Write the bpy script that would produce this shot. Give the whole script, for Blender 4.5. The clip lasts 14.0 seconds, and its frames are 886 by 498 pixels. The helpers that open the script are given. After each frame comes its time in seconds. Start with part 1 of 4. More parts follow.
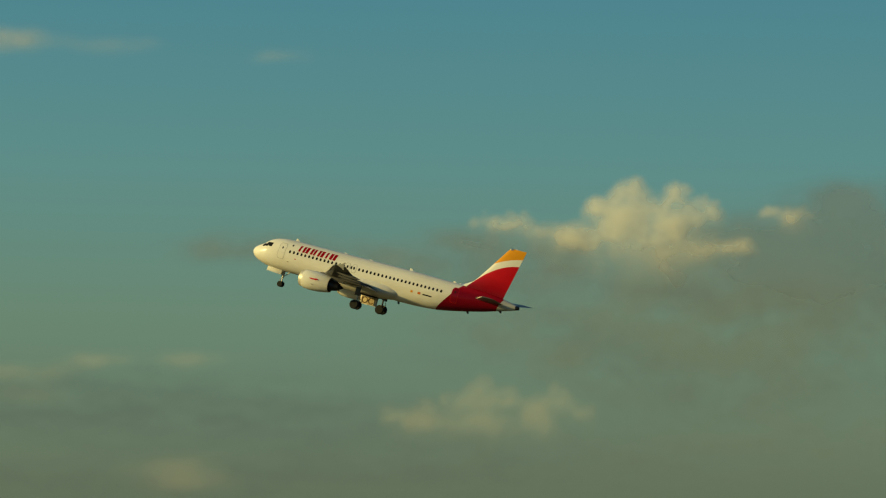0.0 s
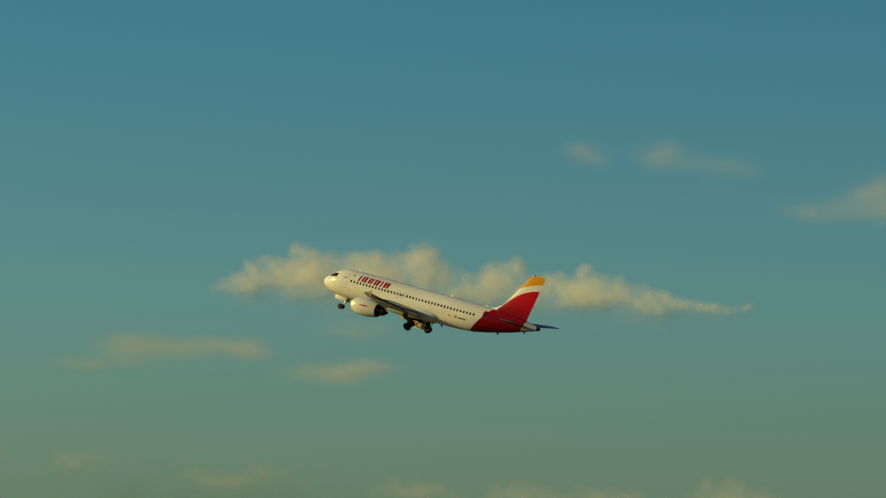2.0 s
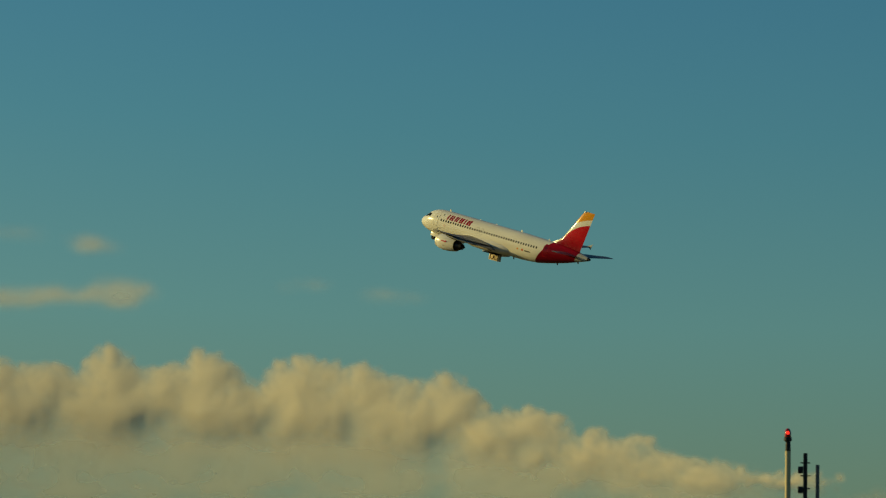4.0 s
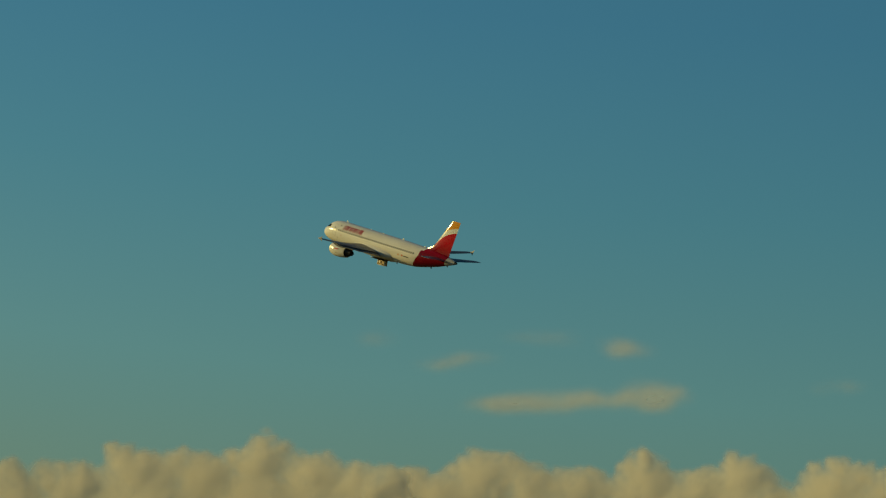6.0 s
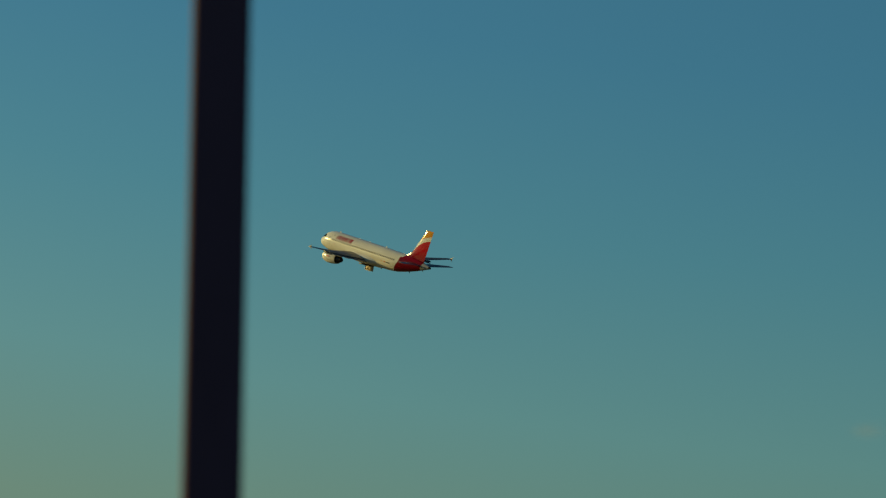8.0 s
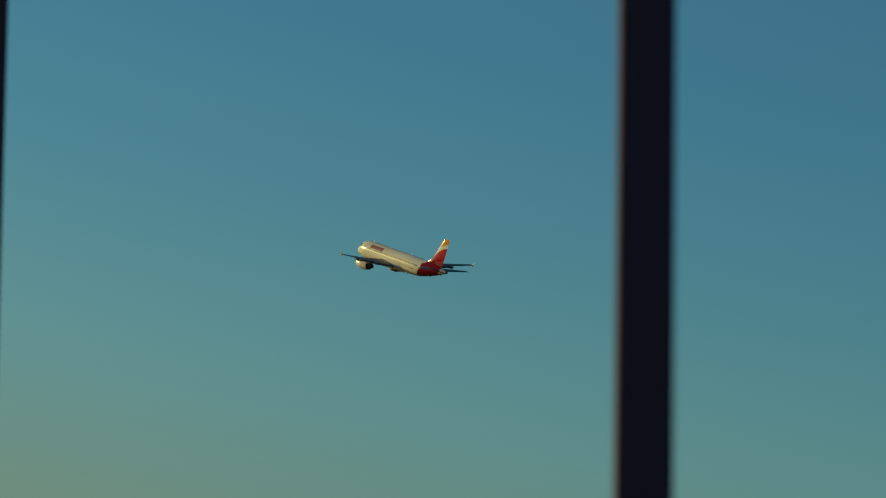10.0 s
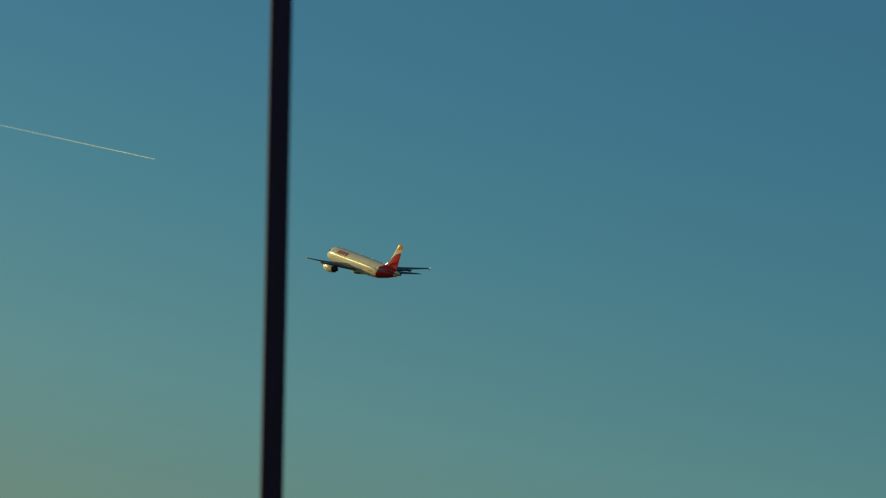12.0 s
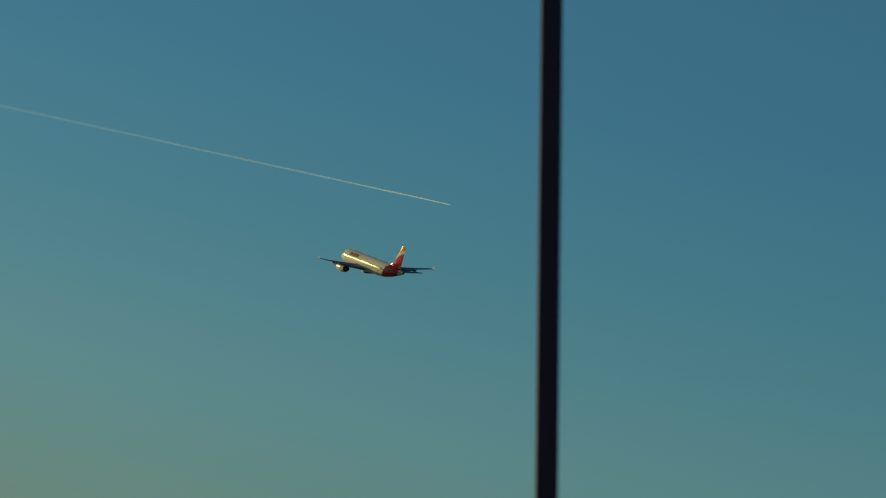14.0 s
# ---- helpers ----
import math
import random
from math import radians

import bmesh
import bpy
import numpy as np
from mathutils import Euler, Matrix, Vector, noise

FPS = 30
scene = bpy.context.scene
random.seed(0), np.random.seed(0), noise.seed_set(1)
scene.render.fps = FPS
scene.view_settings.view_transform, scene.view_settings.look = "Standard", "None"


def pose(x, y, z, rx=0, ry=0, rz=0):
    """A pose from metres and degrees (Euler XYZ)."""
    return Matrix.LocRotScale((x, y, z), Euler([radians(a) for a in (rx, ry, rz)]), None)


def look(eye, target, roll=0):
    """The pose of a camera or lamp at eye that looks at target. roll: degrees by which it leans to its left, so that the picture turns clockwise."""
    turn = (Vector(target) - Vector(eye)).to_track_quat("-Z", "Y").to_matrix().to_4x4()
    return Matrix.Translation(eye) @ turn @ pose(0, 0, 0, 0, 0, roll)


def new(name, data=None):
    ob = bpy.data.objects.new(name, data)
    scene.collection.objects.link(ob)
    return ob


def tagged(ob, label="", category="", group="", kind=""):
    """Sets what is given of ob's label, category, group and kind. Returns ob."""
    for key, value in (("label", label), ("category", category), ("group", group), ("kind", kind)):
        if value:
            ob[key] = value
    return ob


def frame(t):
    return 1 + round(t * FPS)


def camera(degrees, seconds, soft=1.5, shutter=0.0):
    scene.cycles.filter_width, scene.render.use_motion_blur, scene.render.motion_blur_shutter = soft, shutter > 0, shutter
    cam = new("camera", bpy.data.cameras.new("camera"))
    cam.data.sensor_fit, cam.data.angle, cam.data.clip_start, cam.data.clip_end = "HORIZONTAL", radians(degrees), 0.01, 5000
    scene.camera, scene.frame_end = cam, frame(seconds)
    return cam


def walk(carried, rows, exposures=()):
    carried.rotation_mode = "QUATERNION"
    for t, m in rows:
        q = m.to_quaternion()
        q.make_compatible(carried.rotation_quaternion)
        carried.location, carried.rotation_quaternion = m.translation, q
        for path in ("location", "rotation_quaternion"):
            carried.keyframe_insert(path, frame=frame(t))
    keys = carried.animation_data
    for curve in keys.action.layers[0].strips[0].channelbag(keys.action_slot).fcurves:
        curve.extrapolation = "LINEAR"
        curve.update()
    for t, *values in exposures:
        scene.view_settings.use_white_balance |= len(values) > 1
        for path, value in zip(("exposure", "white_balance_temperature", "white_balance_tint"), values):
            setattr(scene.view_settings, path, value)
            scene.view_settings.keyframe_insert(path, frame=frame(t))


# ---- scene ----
# ================= camera =================
cam = camera(9.398, 14.0, soft=1.2)
cam.data.dof.use_dof = True            # long lens focused on the aircraft
cam.data.dof.focus_distance = 900.0
cam.data.dof.aperture_fstop = 3.6
EYE = (0.0, 0.0, 1.6)
LEAN = 0.84
# seconds, degrees turned to the left, degrees tilted up
PAN = (
    (0, -3.586, 4.986), (0.5, -0.434, 5.472), (1, 2.495, 5.856),
    (1.5, 5.344, 6.211), (2, 8.045, 6.441), (2.2, 9.168, 6.502),
    (4.3, 18.724, 6.836), (4.5, 19.334, 6.886), (5, 20.800, 7.080),
    (5.5, 21.981, 7.444), (6, 23.420, 7.792), (6.5, 24.813, 8.083),
    (7, 26.211, 8.296), (7.5, 27.603, 8.496), (8, 28.705, 8.712),
    (8.5, 29.787, 8.943), (9, 31.203, 9.204), (9.2, 31.656, 9.283),
    (11.3, 35.628, 10.058), (11.5, 35.909, 10.144), (12, 36.387, 10.376),
    (12.5, 37.097, 10.576), (13, 38.070, 10.733), (13.5, 38.784, 10.931),
    (14, 39.336, 11.122),
)
walk(cam, [(t, pose(*EYE, 90 + tilt, 0, turn) @ pose(0, 0, 0, 0, 0, LEAN)) for t, turn, tilt in PAN],
     exposures=((0.0, 0.12), (1.0, 0.03), (2.0, -0.03), (4.5, -0.25), (6.5, -0.37), (9.0, -0.30), (11.5, -0.42), (14.0, -0.58)))

# ================= light =================
SUN_TURN = 91.0      # degrees to the left of +y
SUN_HEIGHT = 20.0
# the murk near the horizon clears with height: degrees up, colour of the air
AIR = ((2.5, (0.540, 0.675, 0.549)), (4.3, (0.590, 0.837, 0.639)), (6, (0.500, 0.927, 0.842)), (8, (0.365, 0.855, 0.886)), (10, (0.297, 0.774, 0.900)), (12.5, (0.288, 0.747, 0.882)))
world = bpy.data.worlds.new("world")
scene.world = world
world.use_nodes = True
wn, wl = world.node_tree.nodes, world.node_tree.links
wn.clear()
sky = wn.new("ShaderNodeTexSky")
sky.sky_type, sky.sun_disc = "NISHITA", False
sky.sun_elevation, sky.sun_rotation = radians(SUN_HEIGHT), radians(-SUN_TURN)
sky.air_density, sky.dust_density, sky.ozone_density = 1.0, 1.5, 1.5
where = wn.new("ShaderNodeTexCoord")
axes = wn.new("ShaderNodeSeparateXYZ")
wl.new(where.outputs["Generated"], axes.inputs[0])
rise = wn.new("ShaderNodeMapRange")
rise.inputs[1].default_value, rise.inputs[2].default_value = math.sin(radians(AIR[0][0])), math.sin(radians(AIR[-1][0]))
# towards the sun the murk is lifted, fitted to the camera's pan and tilt
sunward = wn.new("ShaderNodeVectorMath")
sunward.operation = "DOT_PRODUCT"
sunward.inputs[1].default_value = (-math.sin(radians(SUN_TURN)), math.cos(radians(SUN_TURN)), 0.0)
wl.new(where.outputs["Generated"], sunward.inputs[0])
facing = wn.new("ShaderNodeMath")
facing.operation, facing.use_clamp = "ADD", True
facing.inputs[1].default_value = -0.25
wl.new(sunward.outputs["Value"], facing.inputs[0])
squared = wn.new("ShaderNodeMath")
squared.operation = "MULTIPLY"
wl.new(facing.outputs[0], squared.inputs[0])
wl.new(facing.outputs[0], squared.inputs[1])
lifted = wn.new("ShaderNodeMath")
lifted.operation = "MULTIPLY_ADD"
lifted.inputs[1].default_value = -0.40
wl.new(squared.outputs[0], lifted.inputs[0])
wl.new(axes.outputs[2], lifted.inputs[2])
wl.new(lifted.outputs[0], rise.inputs[0])
air = wn.new("ShaderNodeValToRGB")
for k, (up_degrees, colour) in enumerate(AIR):
    at = (up_degrees - AIR[0][0]) / (AIR[-1][0] - AIR[0][0])
    stop = air.color_ramp.elements[0] if k == 0 else air.color_ramp.elements[-1] if k == len(AIR) - 1 else air.color_ramp.elements.new(at)
    stop.position, stop.color = at, (*colour, 1.0)
wl.new(rise.outputs[0], air.inputs[0])
tint = wn.new("ShaderNodeMix")
tint.data_type, tint.blend_type = "RGBA", "MULTIPLY"
tint.inputs[0].default_value = 1.0
wl.new(air.outputs[0], tint.inputs[7])
back = wn.new("ShaderNodeBackground")
back.inputs["Strength"].default_value = 0.074
wout = wn.new("ShaderNodeOutputWorld")
wl.new(sky.outputs[0], tint.inputs[6])
wl.new(tint.outputs[2], back.inputs["Color"])
wl.new(back.outputs[0], wout.inputs["Surface"])


def toward(turn, height):
    """The unit direction at so many degrees to the left of +y and above the horizon."""
    a, e = radians(turn), radians(height)
    return Vector((-math.sin(a) * math.cos(e), math.cos(a) * math.cos(e), math.sin(e)))


sun_data = bpy.data.lights.new("sun", "SUN")
sun_data.energy, sun_data.angle, sun_data.color = 4.3, radians(0.53), (1.0, 0.77, 0.25)
sun = new("sun", sun_data)
sun.matrix_world = look(toward(SUN_TURN, SUN_HEIGHT) * 300, (0, 0, 0))

# ================= materials =================
def node_material(name, rough=0.5, metal=0.0):
    m = bpy.data.materials.new(name)
    m.use_nodes = True
    nt = m.node_tree
    bsdf = nt.nodes["Principled BSDF"]
    bsdf.inputs["Roughness"].default_value = rough
    bsdf.inputs["Metallic"].default_value = metal
    bsdf.inputs["Specular IOR Level"].default_value = 0.2
    return m, nt, bsdf


def math_node(nt, op, a, b=None, clamp=False):
    n = nt.nodes.new("ShaderNodeMath")
    n.operation, n.use_clamp = op, clamp
    for i, v in enumerate((a, b)):
        if v is None:
            continue
        if isinstance(v, (int, float)):
            n.inputs[i].default_value = v
        else:
            nt.links.new(v, n.inputs[i])
    return n.outputs[0]


def mix_colour(nt, fac, a, b, blend="MIX"):
    n = nt.nodes.new("ShaderNodeMix")
    n.data_type, n.blend_type = "RGBA", blend
    for i, v in ((0, fac), (6, a), (7, b)):
        if isinstance(v, (int, float)):
            n.inputs[i].default_value = v
        elif isinstance(v, tuple):
            n.inputs[i].default_value = (*v, 1.0)
        else:
            nt.links.new(v, n.inputs[i])
    return n.outputs[2]


def object_axes(nt):
    tc = nt.nodes.new("ShaderNodeTexCoord")
    sep = nt.nodes.new("ShaderNodeSeparateXYZ")
    nt.links.new(tc.outputs["Object"], sep.inputs[0])
    return tc.outputs["Object"], sep.outputs[0], sep.outputs[1], sep.outputs[2]


def noise_node(nt, where, scale, detail=4.0, rough=0.55):
    n = nt.nodes.new("ShaderNodeTexNoise")
    n.inputs["Scale"].default_value = scale
    n.inputs["Detail"].default_value = detail
    n.inputs["Roughness"].default_value = rough
    nt.links.new(where, n.inputs["Vector"])
    return n.outputs[0]


def ramp(nt, fac, lo, hi):
    n = nt.nodes.new("ShaderNodeMapRange")
    nt.links.new(fac, n.inputs[0])
    n.inputs[1].default_value, n.inputs[2].default_value = lo, hi
    return n.outputs[0]


def weather(nt, bsdf, colour, amount, where, bump=0.0, stretch=None):
    """Grime at two scales over a colour, and a faint relief."""
    if stretch:
        mp = nt.nodes.new("ShaderNodeMapping")
        mp.inputs["Scale"].default_value = stretch
        nt.links.new(where, mp.inputs["Vector"])
        where = mp.outputs[0]
    big, fine = noise_node(nt, where, 0.5, 5), noise_node(nt, where, 6.0, 5)
    f = math_node(nt, "MULTIPLY", ramp(nt, math_node(nt, "ADD", big, math_node(nt, "MULTIPLY", fine, 0.5)), 0.55, 1.05), amount)
    out = mix_colour(nt, f, colour, (0.42, 0.37, 0.29), "MULTIPLY")
    nt.links.new(out, bsdf.inputs["Base Color"])
    if bump:
        b = nt.nodes.new("ShaderNodeBump")
        b.inputs["Strength"].default_value, b.inputs["Distance"].default_value = bump, 0.02
        nt.links.new(fine, b.inputs["Height"])
        nt.links.new(b.outputs[0], bsdf.inputs["Normal"])
    return fine


def paint(name, colour, rough=0.4, metal=0.0, dirt=0.3, bump=0.0, stretch=None, coat=0.0):
    m, nt, bsdf = node_material(name, rough, metal)
    where = object_axes(nt)[0]
    weather(nt, bsdf, colour, dirt, where, bump, stretch)
    bsdf.inputs["Coat Weight"].default_value = coat
    return m


WHITE, RED, YELLOW, GREY = (0.76, 0.735, 0.67), (0.50, 0.006, 0.014), (0.72, 0.30, 0.012), (0.42, 0.43, 0.43)
MAROON = (0.20, 0.003, 0.012)     # the red grows darker from the fin down to the fuselage


def poly(nt, v, c0, c1, c2):
    """c0 + c1 v + c2 v^2"""
    return math_node(nt, "ADD", math_node(nt, "MULTIPLY", v, math_node(nt, "ADD", math_node(nt, "MULTIPLY", v, c2), c1)), c0)


def livery_fuselage():
    m, nt, bsdf = node_material("fuselage_paint", 0.2)
    where, x, y, z = object_axes(nt)
    edge = poly(nt, z, -28.55, -0.78, 0.07)
    rear = poly(nt, z, -34.85, -0.45, 0.0)
    red = math_node(nt, "LESS_THAN", x, edge)
    grey = math_node(nt, "LESS_THAN", x, rear)
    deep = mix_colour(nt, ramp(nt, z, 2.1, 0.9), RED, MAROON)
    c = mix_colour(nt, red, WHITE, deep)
    c = mix_colour(nt, grey, c, GREY)
    weather(nt, bsdf, c, 0.30, where, 0.0, (0.3, 1.0, 1.6))
    bsdf.inputs["Specular IOR Level"].default_value = 0.12
    return m


def livery_fin():
    m, nt, bsdf = node_material("fin_paint", 0.13)
    where, x, y, z = object_axes(nt)
    s = math_node(nt, "ADD", x, 36.25)
    red = math_node(nt, "LESS_THAN", z, poly(nt, s, 5.73, -0.13, -0.08))
    gold = math_node(nt, "GREATER_THAN", z, poly(nt, s, 6.62, -0.2, -0.05))
    deep = mix_colour(nt, ramp(nt, math_node(nt, "ADD", z, math_node(nt, "MULTIPLY", s, -0.12)), 3.4, 1.3), RED, MAROON)
    c = mix_colour(nt, red, WHITE, deep)
    c = mix_colour(nt, gold, c, YELLOW)
    weather(nt, bsdf, c, 0.2, where)
    bsdf.inputs["Specular IOR Level"].default_value = 0.12
    return m


M_FUSELAGE, M_FIN = livery_fuselage(), livery_fin()
M_WHITE = paint("white_paint", WHITE, 0.2, dirt=0.3, stretch=(0.3, 1, 1.6))
M_WING = paint("wing_grey_paint", (0.10, 0.10, 0.105), 0.38, dirt=0.5, stretch=(0.4, 1.2, 1), coat=0.05)
M_BARE = paint("bare_metal", (0.62, 0.60, 0.56), 0.28, 1.0, 0.3)
M_LIP = paint("dull_lip_metal", (0.60, 0.56, 0.48), 0.5, 0.35, 0.3)
M_DARK = paint("dark_metal", (0.035, 0.033, 0.035), 0.42, 0.7, 0.3)
M_GLASS_DARK = paint("dark_window_glass", (0.012, 0.013, 0.016), 0.6, 0.0, 0.1)
M_GLASS_DARK.node_tree.nodes["Principled BSDF"].inputs["Specular IOR Level"].default_value = 0.03
M_RED = paint("red_paint", RED, 0.15, dirt=0.15)
M_RED_DARK = paint("deep_red_paint", (0.4, 0.012, 0.012), 0.2, dirt=0.15)
M_TITLE = paint("title_red_paint", (0.30, 0.003, 0.010), 0.15, dirt=0.15)
M_MAROON = paint("maroon_paint", MAROON, 0.15, dirt=0.15)
M_FENCE = paint("fence_grey_paint", (0.30, 0.29, 0.26), 0.5, dirt=0.4)
M_YELLOW = paint("yellow_paint", YELLOW, 0.35, dirt=0.15, coat=0.1)
M_BLACK = paint("black_paint", (0.02, 0.02, 0.022), 0.45, dirt=0.2)
M_LINE = paint("grey_line_paint", (0.50, 0.48, 0.43), 0.5, dirt=0.3)
M_TYRE = paint("tyre_rubber", (0.018, 0.018, 0.018), 0.8, dirt=0.5, bump=0.3)
M_STRUT = paint("gear_strut_metal", (0.42, 0.40, 0.36), 0.4, 0.5, 0.6)
M_BAY = paint("gear_bay_primer", (0.62, 0.50, 0.30), 0.5, dirt=0.4)
M_RUST = paint("brown_primer", (0.22, 0.13, 0.06), 0.6, dirt=0.5)
M_POLE = paint("dark_pole_paint", (0.11, 0.058, 0.095), 0.8, dirt=0.4, bump=0.2, stretch=(1, 1, 0.25))
M_GALV = paint("dull_galvanised_steel", (0.16, 0.16, 0.17), 0.55, 0.4, 0.5, 0.2)
M_CREAM = paint("cream_tube_paint", (0.62, 0.52, 0.30), 0.5, dirt=0.4)


def lamp_glass():
    m, nt, bsdf = node_material("red_lamp_glass", 0.2)
    where = object_axes(nt)[0]
    weather(nt, bsdf, (0.30, 0.01, 0.01), 0.2, where)
    bsdf.inputs["Coat Weight"].default_value = 0.6
    return m


def glow():
    m, nt, bsdf = node_material("red_lamp_glow", 0.4)
    bsdf.inputs["Base Color"].default_value = (0.6, 0.02, 0.02, 1)
    bsdf.inputs["Emission Color"].default_value = (1.0, 0.03, 0.015, 1)
    bsdf.inputs["Emission Strength"].default_value = 1.6
    return m


M_LAMP, M_GLOW = lamp_glass(), glow()


def vapour(name, shade, through_light):
    """Cloud water: scatters light, and lets the sky through where the cloud is thin."""
    m = bpy.data.materials.new(name)
    m.use_nodes = True
    nt = m.node_tree
    nt.nodes.clear()
    out = nt.nodes.new("ShaderNodeOutputMaterial")
    where = object_axes(nt)[0]
    att = nt.nodes.new("ShaderNodeAttribute")
    att.attribute_name = "cover"
    wisps = noise_node(nt, where, 0.03, 3, 0.5)
    cover = math_node(nt, "MULTIPLY", att.outputs["Fac"], ramp(nt, wisps, -0.5, 0.45), True)
    tone = mix_colour(nt, ramp(nt, noise_node(nt, where, 0.012, 4), 0.3, 0.7), shade, tuple(c * 0.93 for c in shade))
    dif = nt.nodes.new("ShaderNodeBsdfDiffuse")
    trl = nt.nodes.new("ShaderNodeBsdfTranslucent")
    clear = nt.nodes.new("ShaderNodeBsdfTransparent")
    nt.links.new(tone, dif.inputs[0])
    nt.links.new(tone, trl.inputs[0])
    body, mixed = nt.nodes.new("ShaderNodeMixShader"), nt.nodes.new("ShaderNodeMixShader")
    body.inputs[0].default_value = through_light
    nt.links.new(dif.outputs[0], body.inputs[1])
    nt.links.new(trl.outputs[0], body.inputs[2])
    nt.links.new(cover, mixed.inputs[0])
    nt.links.new(clear.outputs[0], mixed.inputs[1])
    nt.links.new(body.outputs[0], mixed.inputs[2])
    nt.links.new(mixed.outputs[0], out.inputs["Surface"])
    return m


M_CLOUD = vapour("cloud_vapour", (0.96, 0.86, 0.67), 0.42)
M_CLOUD_SHADE = vapour("shaded_cloud_vapour", (0.96, 0.86, 0.67), 0.18)     # shaded copy of the cloud material: less sunlight let through keeps these layers grey
M_TRAIL = vapour("contrail_ice", (0.84, 0.96, 1.0), 0.9)


def grass():
    m, nt, bsdf = node_material("dry_grass_ground", 0.95)
    where = object_axes(nt)[0]
    a, b = noise_node(nt, where, 0.02, 6), noise_node(nt, where, 1.5, 6)
    c = mix_colour(nt, ramp(nt, a, 0.35, 0.65), (0.05, 0.055, 0.022), (0.10, 0.085, 0.045))
    c = mix_colour(nt, ramp(nt, b, 0.3, 0.7), c, (0.07, 0.06, 0.03))
    nt.links.new(c, bsdf.inputs["Base Color"])
    return m


M_GRASS = grass()


# ================= mesh helpers =================
def part(name, bm, material, parent, label="", at=None, smooth=True):
    """Link a bmesh as one mesh object under a thing or a part."""
    me = bpy.data.meshes.new(name)
    bmesh.ops.recalc_face_normals(bm, faces=bm.faces)
    bm.to_mesh(me)
    bm.free()
    me.materials.append(material)
    for p in me.polygons:
        p.use_smooth = smooth
    ob = new(name, me)
    if smooth:
        me.set_sharp_from_angle(angle=radians(38))
    if parent:
        ob.parent = parent
    if at is not None:
        ob.matrix_basis = at
    if label:
        ob["label"] = label
    return ob


def loft(rings, close=True):
    """A skin over rings of points; the first and last are capped."""
    bm = bmesh.new()
    vs = [[bm.verts.new(p) for p in r] for r in rings]
    n = len(rings[0])
    for a, b in zip(vs, vs[1:]):
        for i in range(n if close else n - 1):
            j = (i + 1) % n
            bm.faces.new((a[i], a[j], b[j], b[i]))
    if close:
        bm.faces.new(vs[0])
        bm.faces.new(vs[-1][::-1])
    return bm


def tube(points, radius, sides=10, bm=None):
    """A round bar along points; radius may be one number or one for each point."""
    bm = bm or bmesh.new()
    pts = [Vector(p) for p in points]
    rad = radius if isinstance(radius, (list, tuple)) else [radius] * len(pts)
    prev = None
    for k, p in enumerate(pts):
        d = (pts[min(k + 1, len(pts) - 1)] - pts[max(k - 1, 0)]).normalized()
        side = d.orthogonal().normalized() if abs(d.z) > 0.9 else d.cross(Vector((0, 0, 1))).normalized()
        up = d.cross(side)
        ring = [bm.verts.new(p + (side * math.cos(2 * math.pi * i / sides) + up * math.sin(2 * math.pi * i / sides)) * rad[k]) for i in range(sides)]
        if prev:
            for i in range(sides):
                bm.faces.new((prev[i], prev[(i + 1) % sides], ring[(i + 1) % sides], ring[i]))
        else:
            bm.faces.new(ring[::-1])
        prev = ring
    bm.faces.new(prev)
    return bm


def box(x0, x1, y0, y1, z0, z1, bevel=0.0, bm=None):
    own = bm or bmesh.new()
    vs = [own.verts.new((x, y, z)) for z in (z0, z1) for x, y in ((x0, y0), (x1, y0), (x1, y1), (x0, y1))]
    fs = [own.faces.new([vs[i] for i in f]) for f in ((3, 2, 1, 0), (4, 5, 6, 7), (0, 1, 5, 4), (1, 2, 6, 5), (2, 3, 7, 6), (3, 0, 4, 7))]
    if bevel:
        es = {e for f in fs for e in f.edges}
        bmesh.ops.bevel(own, geom=list(es), offset=bevel, segments=2, affect="EDGES", profile=0.5)
    return own


def spun(profile, sides=28, axis="x", centre=(0, 0, 0)):
    """A body of revolution from (along, radius) pairs."""
    rings = []
    for a, r in profile:
        ring = []
        for i in range(sides):
            c, s = math.cos(2 * math.pi * i / sides) * r, math.sin(2 * math.pi * i / sides) * r
            v = {"x": (a, c, s), "y": (c, a, s), "z": (c, s, a)}[axis]
            ring.append((v[0] + centre[0], v[1] + centre[1], v[2] + centre[2]))
        rings.append(ring)
    return loft(rings)

# ================= ground =================
def ground_sheet():
    rings = [(0.0,), (20,), (80,), (300,), (1200,), (4900,)]
    bm = bmesh.new()
    prev = None
    for (r,) in rings[1:]:
        ring = [bm.verts.new((r * math.cos(k * math.pi / 24), r * math.sin(k * math.pi / 24), 0)) for k in range(48)]
        if prev is None:
            bm.faces.new(ring)
        else:
            for k in range(48):
                bm.faces.new((prev[k], ring[k], ring[(k + 1) % 48], prev[(k + 1) % 48]))
        prev = ring
    ob = part("ground", bm, M_GRASS, None)
    tagged(ob, "flat dry grass ground of an airfield", "ground", kind="structure")


ground_sheet()


